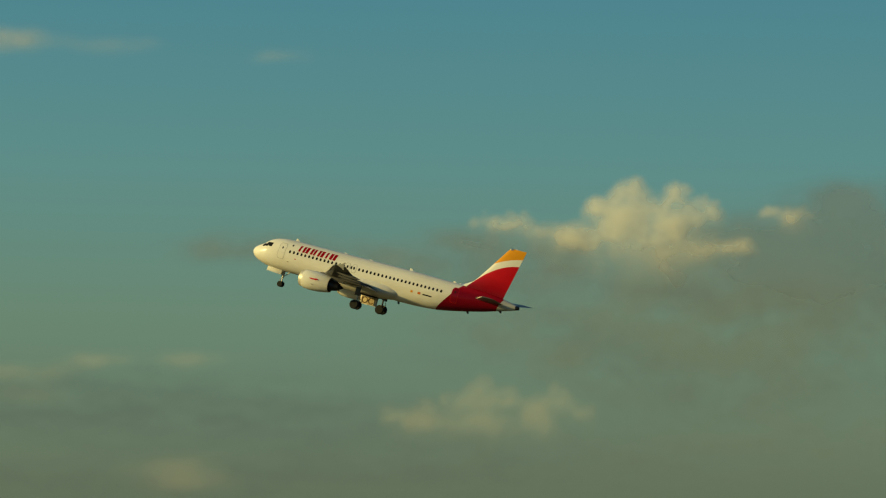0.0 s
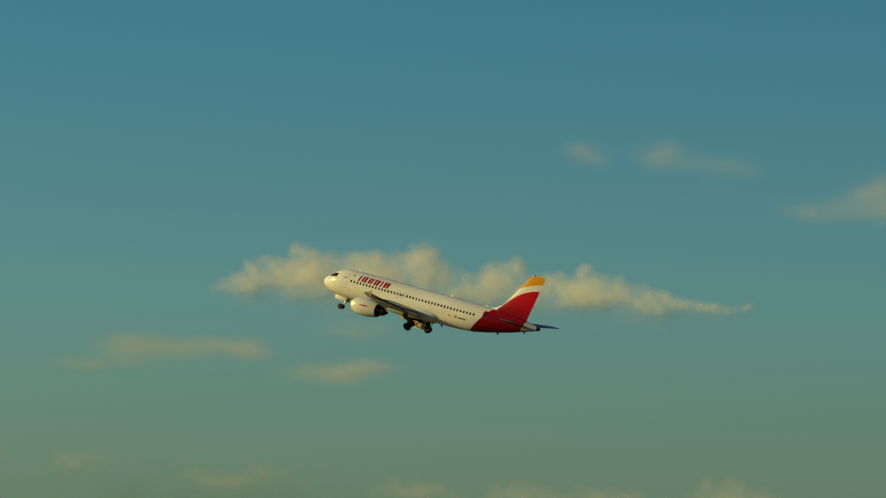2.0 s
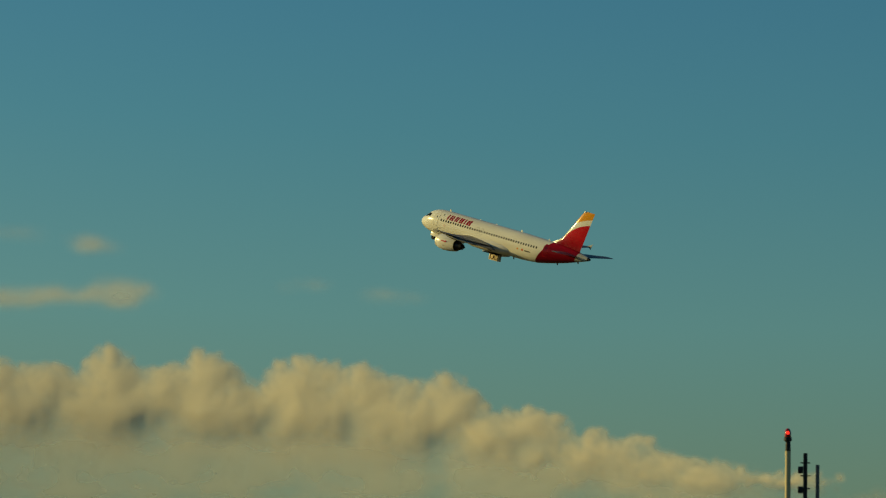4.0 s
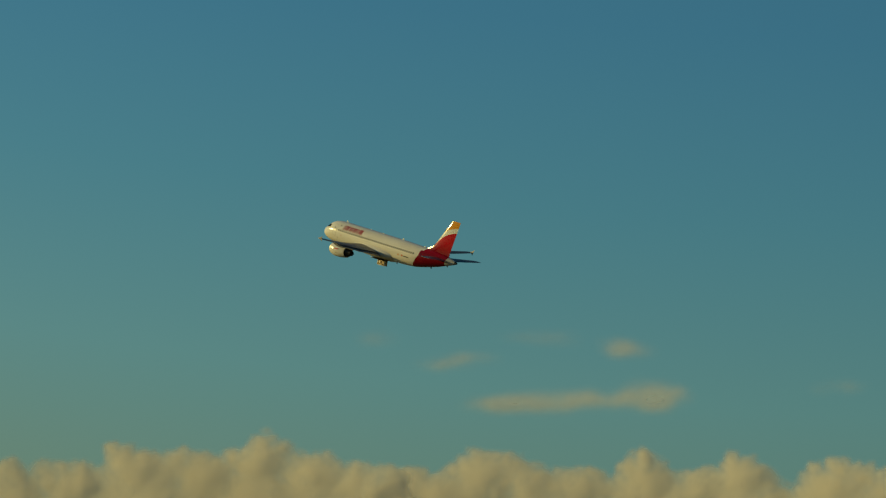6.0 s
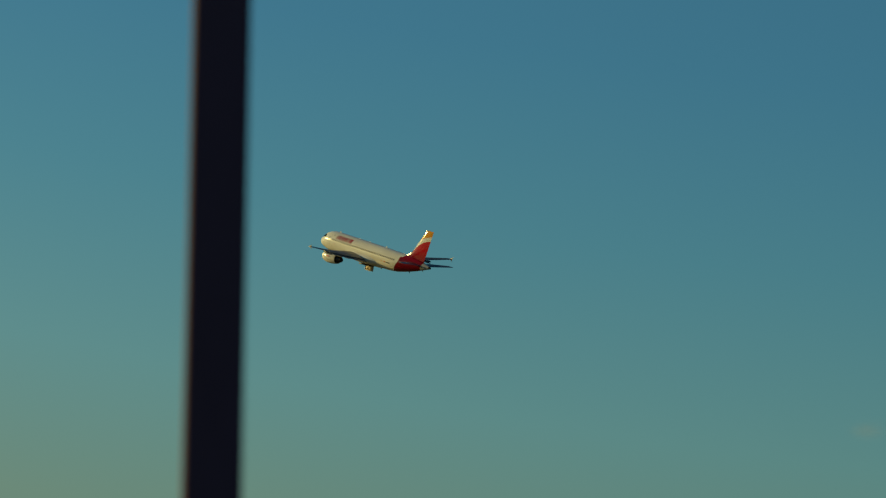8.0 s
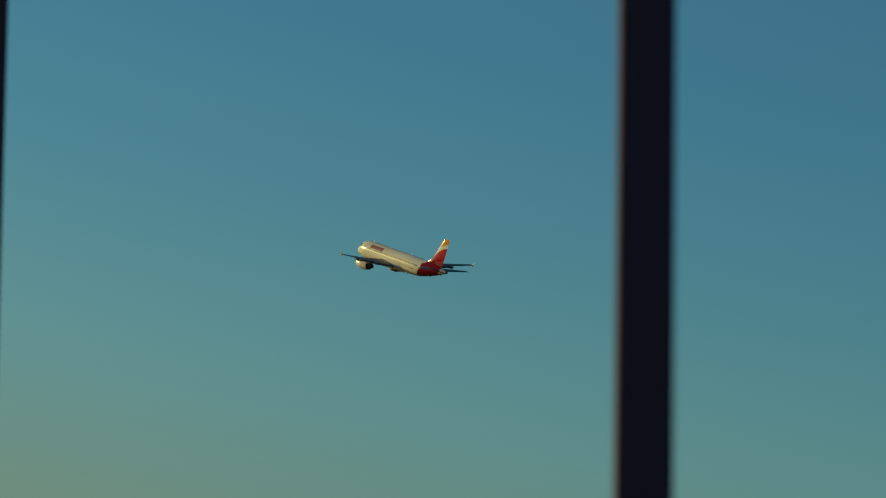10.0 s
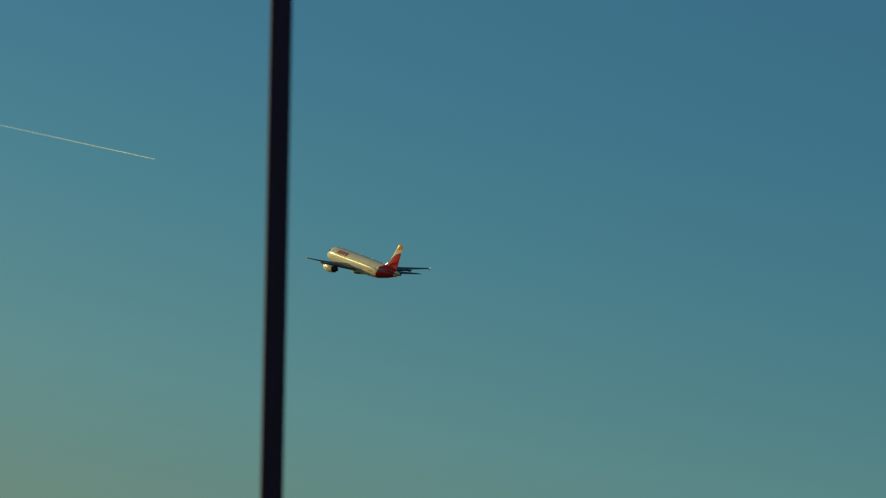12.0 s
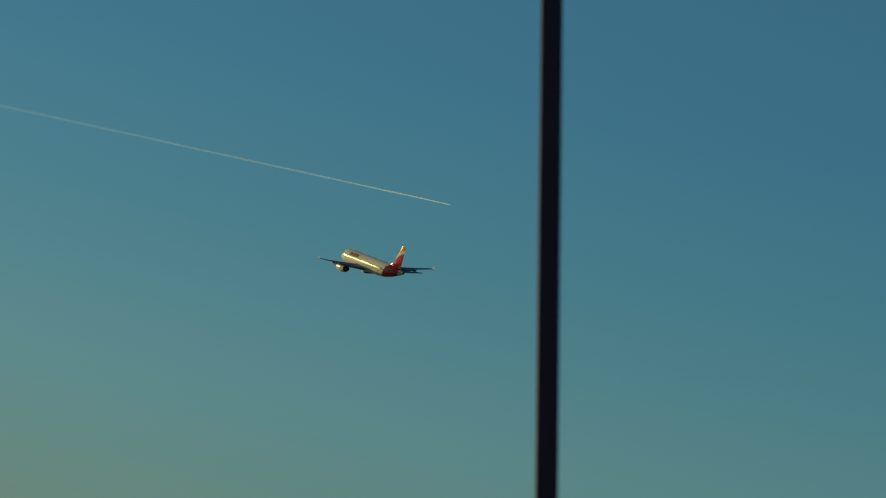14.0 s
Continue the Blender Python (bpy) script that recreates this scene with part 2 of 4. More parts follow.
# ================= the airliner =================
# x runs forward from the nose, y to port, z up from the cabin's axis
STATIONS = ((0.16, -0.50, 0.03, 0.03), (0.20, -0.50, 0.23, 0.22), (0.33, -0.52, 0.46, 0.43), (0.58, -0.525, 0.74, 0.675),
            (1.0, -0.52, 1.06, 0.94), (1.6, -0.47, 1.35, 1.21), (2.1, -0.34, 1.53, 1.48), (2.6, -0.23, 1.69, 1.70), (3.3, -0.15, 1.82, 1.88),
            (4.3, -0.10, 1.93, 2.01), (5.6, -0.09, 1.975, 2.07), (23.5, -0.10, 1.975, 2.07), (25.0, -0.08, 1.955, 2.02),
            (27.0, -0.02, 1.88, 1.93), (29.0, 0.13, 1.66, 1.73), (31.0, 0.30, 1.37, 1.49), (33.0, 0.46, 1.02, 1.20),
            (35.0, 0.62, 0.66, 0.81), (36.4, 0.68, 0.41, 0.50), (37.15, 0.71, 0.27, 0.31))


def section(a):
    """The fuselage's axis height and half width and height, a metres behind the nose."""
    for (a0, *p), (a1, *q) in zip(STATIONS, STATIONS[1:]):
        if a <= a1:
            f = (a - a0) / (a1 - a0)
            return [u + (v - u) * f for u, v in zip(p, q)]
    return STATIONS[-1][1:]


def skin(x, z, side, proud=0.0):
    """The point of the fuselage's skin at x and height z on one side."""
    zc, ry, rz = section(-x)
    s = max(-0.999, min(0.999, (z - zc) / rz))
    c = math.sqrt(1 - s * s)
    return Vector((x, side * (ry + proud) * c, zc + (rz + proud) * s))


def patch(x0, x1, z0, z1, side, proud, nx=4, nz=5, slant=0.0, corner=0.0, thick=0.02):
    """A plate that follows the skin, with thickness; slant leans it along x with height."""
    grid, bm = [], bmesh.new()
    for layer in (proud, proud - thick):
        rows = []
        for k in range(nz + 1):
            z = z0 + (z1 - z0) * k / nz
            cut = corner if k in (0, nz) else 0.0
            rows.append([bm.verts.new(skin(x0 + cut * (1 if x1 > x0 else -1) + (x1 - x0 - 2 * cut * (1 if x1 > x0 else -1)) * i / nx + slant * (z - z0), z, side, layer))
                         for i in range(nx + 1)])
        grid.append(rows)
    for rows in grid:
        for k in range(nz):
            for i in range(nx):
                bm.faces.new((rows[k][i], rows[k][i + 1], rows[k + 1][i + 1], rows[k + 1][i]))
    rim = lambda rows: rows[0] + [r[-1] for r in rows[1:-1]] + rows[-1][::-1] + [r[0] for r in rows[-2:0:-1]]
    a, b = rim(grid[0]), rim(grid[1])
    for i in range(len(a)):
        j = (i + 1) % len(a)
        bm.faces.new((a[i], a[j], b[j], b[i]))
    return bm


def foil(chord, thick, count=11):
    """Airfoil outline: (back, up) pairs, from the nose over the top to the tail and back."""
    ts = [0.5 - 0.5 * math.cos(math.pi * i / (count - 1)) for i in range(count)]
    y = lambda t: 5 * thick * (0.2969 * math.sqrt(t) - 0.126 * t - 0.3516 * t * t + 0.2843 * t ** 3 - 0.1036 * t ** 4)
    top = [(t * chord, y(t) * chord * 1.15) for t in ts]
    low = [(t * chord, -y(t) * chord * 0.85) for t in ts[-2:0:-1]]
    return top + low


def wing_skin(rows, side):
    """rows: y, x of the leading edge, chord, z, relative thickness."""
    return loft([[(xl - b, side * y, z + u) for b, u in foil(c, th)] for y, xl, c, z, th in rows])


def wing_level(y):
    """Height of the wing, bent up by lift, y metres from the middle."""
    return -1.25 + 0.085 * (y - 2.0) + 0.0026 * (y - 2.0) ** 2


def build_airliner():
    plane = tagged(new("airliner"), "white twin-jet airliner with red and yellow tail, climbing after take-off", "airplane")

    # fuselage
    sides = 48
    rings = []
    for k in range(len(STATIONS) - 1):
        a0, a1 = STATIONS[k][0], STATIONS[k + 1][0]
        steps = 12 if a1 - a0 > 10 else 2
        rings += [a0 + (a1 - a0) * s / steps for s in range(steps)]
    rings.append(STATIONS[-1][0])

    def ring(a):
        zc, ry, rz = section(a)
        return [(-a, ry * math.cos(2 * math.pi * i / sides), zc + rz * math.sin(2 * math.pi * i / sides)) for i in range(sides)]

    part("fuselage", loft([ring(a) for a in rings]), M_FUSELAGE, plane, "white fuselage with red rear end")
    part("tail_exhaust", spun(((-37.10, 0.275), (-37.35, 0.25), (-37.57, 0.2), (-37.55, 0.15), (-37.2, 0.12)), 20, "x", (0, 0, 0.71)), M_DARK, plane, "dark exhaust tip")

    # belly fairing at the wing root
    fair = []
    for x, zc, ry, rz in ((-9.9, -1.15, 0.15, 0.15), (-10.4, -1.15, 1.35, 0.55), (-11.4, -1.15, 1.95, 0.95), (-13.0, -1.15, 2.2, 1.22), (-15.5, -1.15, 2.28, 1.3),
                          (-18.5, -1.12, 2.28, 1.28), (-20.3, -1.1, 2.12, 1.12), (-21.6, -1.12, 1.75, 0.8), (-22.7, -1.3, 1.0, 0.4), (-23.1, -1.45, 0.2, 0.1)):
        fair.append([(x, ry * math.cos(2 * math.pi * i / 32), zc + rz * math.sin(2 * math.pi * i / 32)) for i in range(32)])
    part("belly_fairing", loft(fair), M_WHITE, plane)

    # cabin windows share one mesh; each follows the straight part of the cabin
    wz, proto = 0.46, None
    for side in (1, -1):
        proto = None
        for k in range(40):
            x = -6.05 - 0.5515 * k
            if k in (15, 17):
                continue
            if x < -23.6 or proto is None:
                w = part("cabin_window", patch(x - 0.13, x + 0.13, wz - 0.185, wz + 0.185, side, 0.012, 2, 4, corner=0.07), M_GLASS_DARK, plane)
                if proto is None:
                    proto, px = w, x
            else:
                w = new("cabin_window", proto.data)
                w.parent = plane
                w.matrix_basis = pose(x - px, 0, 0)
    # flight deck panes
    for side in (1, -1):
        for x0, x1, z0, z1, sl in ((-1.66, -2.10, 0.32, 0.72, -0.6), (-2.14, -2.62, 0.44, 1.02, -0.5), (-2.70, -3.22, 0.52, 1.04, -0.25)):
            part("cockpit_window", patch(x0, x1, z0, z1, side, 0.012, 4, 4, slant=sl, corner=0.05), M_GLASS_DARK, plane)
    # doors with their painted outlines, and the exits over the wing
    for side in (1, -1):
        for x0, x1, z0, z1 in ((-4.45, -5.35, -0.60, 1.30), (-28.95, -29.75, -0.55, 1.28)):
            rim = M_LINE if x0 > -20 else M_RED_DARK
            skin_m = M_WHITE if x0 > -20 else M_MAROON
            door_rim = part("cabin_door", patch(x0 + 0.06, x1 - 0.06, z0 - 0.06, z1 + 0.06, side, 0.010, 4, 8, corner=0.12), rim, plane, "cabin door with painted outline")
            part("door_panel", patch(x0, x1, z0, z1, side, 0.018, 4, 8, corner=0.12), skin_m, door_rim)
            part("door_window", patch((x0 + x1) / 2 - 0.09, (x0 + x1) / 2 + 0.09, 0.62, 0.9, side, 0.026, 2, 3, corner=0.04), M_GLASS_DARK, door_rim)
        for x in (-14.32, -15.26):
            ex = part("emergency_exit", patch(x - 0.33, x + 0.33, -0.12, 0.98, side, 0.010, 3, 5, corner=0.1), M_LINE, plane, "exit over the wing with painted outline")
            part("exit_panel", patch(x - 0.27, x + 0.27, -0.06, 0.92, side, 0.016, 3, 5, corner=0.1), M_WHITE, ex)
            part("exit_window", patch(x - 0.12, x + 0.12, 0.3, 0.64, side, 0.024, 2, 4, corner=0.06), M_GLASS_DARK, ex)
        part("cargo_window", patch(-5.98, -6.2, 1.2, 1.42, side, 0.012, 2, 3, corner=0.05), M_BLACK, plane)

    # the airline's name becomes plain upright red bars of its size
    for side in (1, -1):
        x = -7.05
        for strokes in ((0.27,), (0.32, 0.39), (0.32, 0.31), (0.33, 0.40), (0.27,), (0.41, 0.40)):
            for width in strokes:
                part("name_bar", patch(x, x - width, 0.76, 1.54, side, 0.012, 3, 5, slant=-0.1), M_TITLE, plane, "plain red bar of the airline's name")
                x -= width + 0.11
            x -= 0.18
        part("flag", patch(-24.55, -24.95, -0.62, -0.34, side, 0.012, 3, 3), M_RED, plane, "small red and yellow flag")
        part("flag_band", patch(-24.55, -24.95, -0.53, -0.43, side, 0.02, 3, 2), M_YELLOW, plane)
        part("emblem", patch(-23.55, -23.85, -0.62, -0.36, side, 0.012, 3, 3), M_YELLOW, plane)
        part("registration_bar", patch(-25.25, -26.5, -0.60, -0.44, side, 0.012, 5, 3), M_BLACK, plane, "black bar in the place of the registration")
        part("fuselage_marking", patch(-6.9, -7.15, -0.32, -0.24, side, 0.012, 2, 2), M_RED, plane)
        part("fuselage_marking", patch(-5.9, -6.15, -0.86, -0.80, side, 0.012, 2, 2), M_BLACK, plane)

    # aerials along the crown and keel
    for x, z, h in ((-5.6, 1.96, 0.3), (-12.6, 1.96, 0.08), (-16.2, 1.96, 0.08), (-21.9, 1.95, 0.28), (-28.1, 1.87, 0.16), (-29.0, 1.84, 0.1)):
        part("blade_aerial", loft([[(x - b, u, z + k * h) for b, u in foil(0.5 * (1 - 0.45 * k), 0.14, 6)] for k in (-0.12, 1.0)]), M_WHITE, plane)
    for x, z, h in ((-21.2, -2.0, 0.5), (-30.7, -1.18, 0.28), (-35.0, -0.18, 0.2)):
        part("keel_aerial", loft([[(x - b - 0.2 * k, u, z - k * h) for b, u in foil(0.4 * (1 - 0.4 * k), 0.14, 6)] for k in (-0.3, 1.0)]), M_DARK, plane)

    # fin
    fin = [[(xl - b, u, z) for b, u in foil(xl - xt, th)] for z, xl, xt, th in
           ((1.2, -29.0, -35.15, 0.05), (1.95, -29.3, -35.3, 0.055), (2.2, -29.95, -35.36, 0.065), (2.7, -30.75, -35.5, 0.08), (3.4, -31.36, -35.68, 0.09),
            (4.3, -32.03, -35.9, 0.095), (7.45, -34.35, -36.7, 0.1), (7.66, -34.62, -36.74, 0.07), (7.72, -34.9, -36.76, 0.03))]
    part("fin", loft(fin), M_FIN, plane, "red fin with white stripe and yellow tip")
    part("fin_tip_light", spun(((-0.14, 0.02), (-0.1, 0.07), (0.1, 0.07), (0.14, 0.02)), 10, "x", (-35.4, 0, 7.74)), M_LINE, plane)
    # cap added and fillet made metal so that both catch a sun glint
    part("fin_glint_cap", spun(((-0.35, 0.03), (-0.2, 0.13), (0.12, 0.15), (0.3, 0.04)), 12, "x", (-34.75, 0, 7.6)), M_BARE, plane, "bare metal cap added for a glint on the fin's leading edge")
    part("dorsal_fillet", loft([[(xl - b, u * 1.25, z) for b, u in foil(c, 0.12, 8)] for z, xl, c in ((1.75, -28.9, 1.5), (2.0, -29.3, 1.1), (2.3, -30.0, 0.7), (2.62, -30.6, 0.3))]), M_BARE, plane, "fillet ahead of the fin, bare metal for its glint")

    for side in (1, -1):
        # tailplane
        part("tailplane", wing_skin(((0.3, -31.3, 4.3, 0.66, 0.10), (1.0, -31.9, 3.9, 0.70, 0.10), (5.9, -34.95, 1.75, 1.12, 0.09), (6.2, -35.4, 1.3, 1.15, 0.05)), side), M_WING, plane, "grey tailplane")
        # strip added: the bright sunlit look of the edge is put into its colour
        part("tailplane_leading_edge", tube([(x, side * y, z) for x, y, z in ((-32.3, 1.35, 0.73), (-33.6, 3.6, 0.92), (-34.93, 5.85, 1.115))], [0.10, 0.085, 0.06], 8), M_LIP, plane, "pale metal strip for the sunlit leading edge")
        # wing
        wing = part("wing", wing_skin(((1.2, -10.85, 7.9, -1.30, 0.14), (2.0, -11.3, 7.35, -1.25, 0.145), (6.4, -13.75, 4.65, wing_level(6.4), 0.12), (9.0, -15.24, 3.82, wing_level(9.0), 0.115), (11.5, -16.65, 3.05, wing_level(11.5), 0.11), (14.0, -18.05, 2.35, wing_level(14.0), 0.11), (16.6, -19.5, 1.62, wing_level(16.6), 0.105), (17.0, -19.8, 1.45, wing_level(17.0), 0.06)), side), M_WING, plane, "grey swept wing")
        # slats drooped ahead of the leading edge
        for y0, y1 in ((2.6, 5.2), (6.6, 10.0), (10.1, 13.4), (13.5, 16.5)):
            lead = lambda y: -11.3 - (y - 2.0) * 0.5625
            rows = []
            for y in (y0, (y0 + y1) / 2, y1):
                c = 0.62 - 0.018 * y
                rows.append([(lead(y) + 0.20 - b, side * y, wing_level(y) - 0.12 + u + 0.25 * b) for b, u in foil(c, 0.22, 8)])
            part("slat", loft(rows), M_BARE, wing, "bare metal slat")
        # flaps lowered a little
        for y0, y1, xa, xb, c0, c1 in ((2.3, 6.3, -18.15, -18.0, 1.5, 1.25), (6.5, 12.6, -17.95, -19.55, 1.15, 0.8)):
            rows = []
            for y, x, c in ((y0, xa, c0), (y1, xb, c1)):
                z = wing_level(y) - 0.13
                rows.append([(x - b * 0.97, side * y, z + u - b * 0.24) for b, u in foil(c, 0.12, 8)])
            part("flap", loft(rows), M_WING, wing, "flap lowered for take-off")
        # flap track fairings
        for y, x0, x1 in ((6.6, -15.6, -19.9), (9.2, -16.6, -20.5), (11.9, -17.8, -21.2)):
            z = wing_level(y) - 0.05
            prof = ((0, 0.03), (0.12, 0.16), (0.35, 0.25), (0.65, 0.22), (0.9, 0.09), (1.0, 0.02))
            part("flap_track_fairing", loft([[(x0 + (x1 - x0) * f, side * y + 0.75 * r * math.cos(2 * math.pi * i / 14), z - 0.12 - 0.25 * f + r * math.sin(2 * math.pi * i / 14)) for i in range(14)] for f, r in prof]), M_WING, wing)
        # wingtip fence
        up = loft([[(-19.7 - sw - b, side * (17.02 + 0.03 * k) + u, wing_level(17.0) + h) for b, u in foil(c, 0.05, 6)] for k, h, sw, c in ((0, -0.42, 1.3, 0.14), (1, -0.22, 0.95, 0.34), (2, -0.05, 0.4, 1.0), (3, 0.05, 0.4, 1.0), (4, 0.22, 0.95, 0.36), (5, 0.5, 1.4, 0.16))])
        part("wingtip_fence", up, M_FENCE, wing, "pale grey wingtip fence")

        # engine
        ey, ez = side * 5.75, -2.22
        prof = ((-11.5, 0.84), (-10.9, 0.86), (-10.7, 0.92), (-10.6, 0.99), (-10.7, 1.06), (-11, 1.16), (-11.8, 1.24), (-12.9, 1.21), (-13.9, 1.07), (-14.5, 0.95), (-14.5, 0.88), (-13.8, 0.9))
        pod = part("engine_cowl", spun(prof, 40, "x", (0, ey, ez)), M_WHITE, plane, "white engine cowl")
        part("intake_lip", spun(((-10.8, 0.905), (-10.7, 0.935), (-10.405, 0.992), (-10.7, 1.072), (-10.9, 1.118), (-10.9, 1.09), (-10.7, 1.0)), 40, "x", (0, ey, ez)), M_LIP, pod, "dull metal intake lip")
        part("fan", spun(((-11.5, 0.86), (-11.4, 0.85), (-11.4, 0.28), (-11.1, 0.16), (-11, 0.02)), 28, "x", (0, ey, ez)), M_DARK, pod, "dark fan with spinner")
        part("core_nozzle", spun(((-13.8, 0.80), (-14.6, 0.70), (-15.3, 0.56), (-15.7, 0.45), (-15.7, 0.34), (-16, 0.22), (-16.3, 0.05)), 28, "x", (0, ey, ez)), M_DARK, pod, "dark exhaust nozzle")
        pyl = []
        for z, xf, xb in ((ez + 0.55, -12.1, -15.8), (ez + 0.98, -11.9, -16.2), (ez + 1.2, -12.5, -16.8), (ez + 1.38, -13.4, -17.0)):
            pyl.append([(xf - b, ey + u, z) for b, u in foil(xf - xb, 0.11, 7)])
        part("pylon", loft(pyl), M_WING, pod, "grey engine pylon")
        part("cowl_strake", box(-11.9, -12.9, ey - side * 1.02 - 0.02, ey - side * 1.02 + 0.02, ez + 0.55, ez + 0.85), M_WHITE, pod)
        for dx, dz, w, m in ((-12.1, 0.14, 0.85, M_RED), (-12.9, 0.2, 0.28, M_RED), (-12.4, -0.55, 0.35, M_LINE)):
            rr = lambda z: math.sqrt(max(0.0, 1.23 ** 2 - z * z))
            bmk = bmesh.new()
            vs = [[bmk.verts.new((dx - w * i / 4 + 0.10 * k, ey + side * (rr(dz + 0.16 * k) + o), ez + dz + 0.16 * k)) for i in range(5)] for o in (0.022, -0.03) for k in (0, 1)]
            for lo, hi in ((0, 1), (2, 3), (0, 2), (1, 3)):
                for i in range(4):
                    bmk.faces.new((vs[lo][i], vs[lo][i + 1], vs[hi][i + 1], vs[hi][i]))
            part("cowl_marking", bmk, m, pod)

    # gear wells: dark plates under the belly and the nose stand for their shade
    part("main_bay_shade", box(-16.3, -18.7, -1.9, 1.9, -2.47, -2.3, 0.03), M_DARK, plane, "dark plate for the shade in the open wheel well")
    part("nose_bay_shade", box(-2.9, -5.5, -0.34, 0.34, -2.10, -1.6, 0.03), M_DARK, plane, "dark plate for the shade in the open wheel well")

    def wheel_pair(parent, gap, r, w, x=0.0, z=0.0):
        for s in (1, -1):
            prof = ((-w / 2, r * 0.55), (-w / 2, r * 0.86), (-w * 0.36, r * 0.97), (0, r), (w * 0.36, r * 0.97), (w / 2, r * 0.86), (w / 2, r * 0.55))
            part("tyre", spun(prof, 24, "y", (x, s * gap, z)), M_TYRE, parent, "black rubber tyre")
            part("wheel_rim", spun(((-w * 0.42, 0.05), (-w * 0.46, r * 0.5), (-w * 0.3, r * 0.57), (w * 0.3, r * 0.57), (w * 0.46, r * 0.5), (w * 0.42, 0.05)), 18, "y", (x, s * gap, z)), M_STRUT, parent)

    gears = {}
    for side, key in ((1, "port"), (-1, "starboard")):
        bm = tube(((0, 0, 0), (0, 0, -1.35)), 0.19, 14)
        tube(((0, 0, -1.3), (0, 0, -2.6)), 0.12, 12, bm)
        tube(((0, -0.62, -2.6), (0, 0.62, -2.6)), 0.09, 10, bm)
        tube(((0.0, -side * 0.05, -1.25), (0.3, -side * 0.28, -0.12)), 0.08, 8, bm)
        tube(((-0.2, 0, -1.3), (-0.48, 0, -1.85), (-0.14, 0, -2.5)), 0.055, 8, bm)
        g = part("main_landing_gear", bm, M_STRUT, plane, "main landing gear leg with twin wheels", pose(-17.6, side * 3.8, -1.22))
        wheel_pair(g, 0.46, 0.6, 0.42, 0, -2.6)
        part("leg_door", box(-0.38, 0.34, side * 0.30, side * 0.35, -1.45, -0.4, 0.02), M_WING, g, "grey door on the gear leg")
        gears[key] = g
    bm = tube(((0, 0, 0), (0, 0, -1.2)), 0.12, 12)
    tube(((0, 0, -1.15), (0, 0, -1.95)), 0.075, 10, bm)
    tube(((0, -0.33, -1.95), (0, 0.33, -1.95)), 0.06, 8, bm)
    tube(((0, 0, -1.0), (-1.1, 0, 0.05)), 0.055, 8, bm)
    tube(((0.12, 0, -1.15), (0.32, 0, -1.5), (0.08, 0, -1.85)), 0.04, 8, bm)
    nose = part("nose_landing_gear", bm, M_STRUT, plane, "nose landing gear leg with twin wheels", pose(-5.1, 0, -1.85))
    wheel_pair(nose, 0.25, 0.39, 0.24, 0, -1.95)
    part("taxi_lamp", spun(((0.10, 0.05), (0.14, 0.11), (0.22, 0.12), (0.23, 0.02)), 12, "x", (0, 0, -0.85)), M_BARE, nose)

    doors = {}
    for side, key in ((1, "port_door"), (-1, "starboard_door")):
        bm = box(-1.1, 1.1, -0.035, 0.035, -1.12, 0.0, 0.03)
        d = part("main_gear_door", bm, M_WHITE, plane, "open wheel-well door under the belly", pose(-17.45, side * 0.25, -2.44))
        part("door_lining", box(-0.98, 0.98, side * 0.04, side * 0.09, -1.04, -0.1, 0.02), M_BAY, d, "ochre primed inner face with ribs")
        for xr in (-0.86, 0.86):
            part("door_rib", box(xr - 0.06, xr + 0.06, side * 0.09, side * 0.15, -1.0, -0.12, 0.015), M_BAY, d)
        for xr in (-0.44, 0.44):
            ring = [(xr + 0.36 * math.cos(a), side * 0.10, -0.55 + 0.36 * math.sin(a)) for a in (2 * math.pi * i / 18 for i in range(19))]
            part("wheel_recess_rim", tube(ring, 0.05, 6), M_RUST, d, "dark rim of the wheel recess")
        doors[key] = d
    for side, key in ((1, "nose_port"), (-1, "nose_starboard")):
        bm = box(-1.05, 1.05, -0.025, 0.025, -0.55, 0.0, 0.02)
        doors[key] = part("nose_gear_door", bm, M_WHITE, plane, "white nose-gear door", pose(-3.85, side * 0.38, -2.02, 0, -4, 0))
    return plane, gears, nose, doors


airliner, main_gear, nose_gear, gear_doors = build_airliner()


# ================= clouds =================
def lattice(x, y, seed):
    """Smooth noise on a plane, about -0.7 to 0.7."""
    dice = np.random.RandomState(seed)
    order, angle = dice.permutation(256), dice.rand(256) * 2 * math.pi
    gx, gy = np.cos(angle), np.sin(angle)
    xi, yi = np.floor(x).astype(int), np.floor(y).astype(int)
    fx, fy = x - xi, y - yi

    def corner(i, j):
        k = order[(order[(xi + i) % 256] + yi + j) % 256]
        return gx[k] * (fx - i) + gy[k] * (fy - j)

    u, v = (f * f * f * (f * (f * 6 - 15) + 10) for f in (fx, fy))
    low = corner(0, 0) * (1 - u) + corner(1, 0) * u
    high = corner(0, 1) * (1 - u) + corner(1, 1) * u
    return low * (1 - v) + high * v


def layers(x, y, seed, octaves, gain=0.5, billow=False):
    """Noise summed over octaves; billow folds it into rounded heads with sharp creases."""
    total, size = np.zeros_like(x), 1.0
    for k in range(octaves):
        n = lattice(x * 2.07 ** k, y * 2.07 ** k, seed * 31 + k)
        total += size * (2.4 * np.abs(n) - 0.5 if billow else n)
        size *= gain
    return total


def blurred(f, times):
    for _ in range(times):
        g = np.pad(f, 1, mode="edge")
        f = sum(g[i:i + f.shape[0], j:j + f.shape[1]] for i in range(3) for j in range(3)) / 9.0
    return f


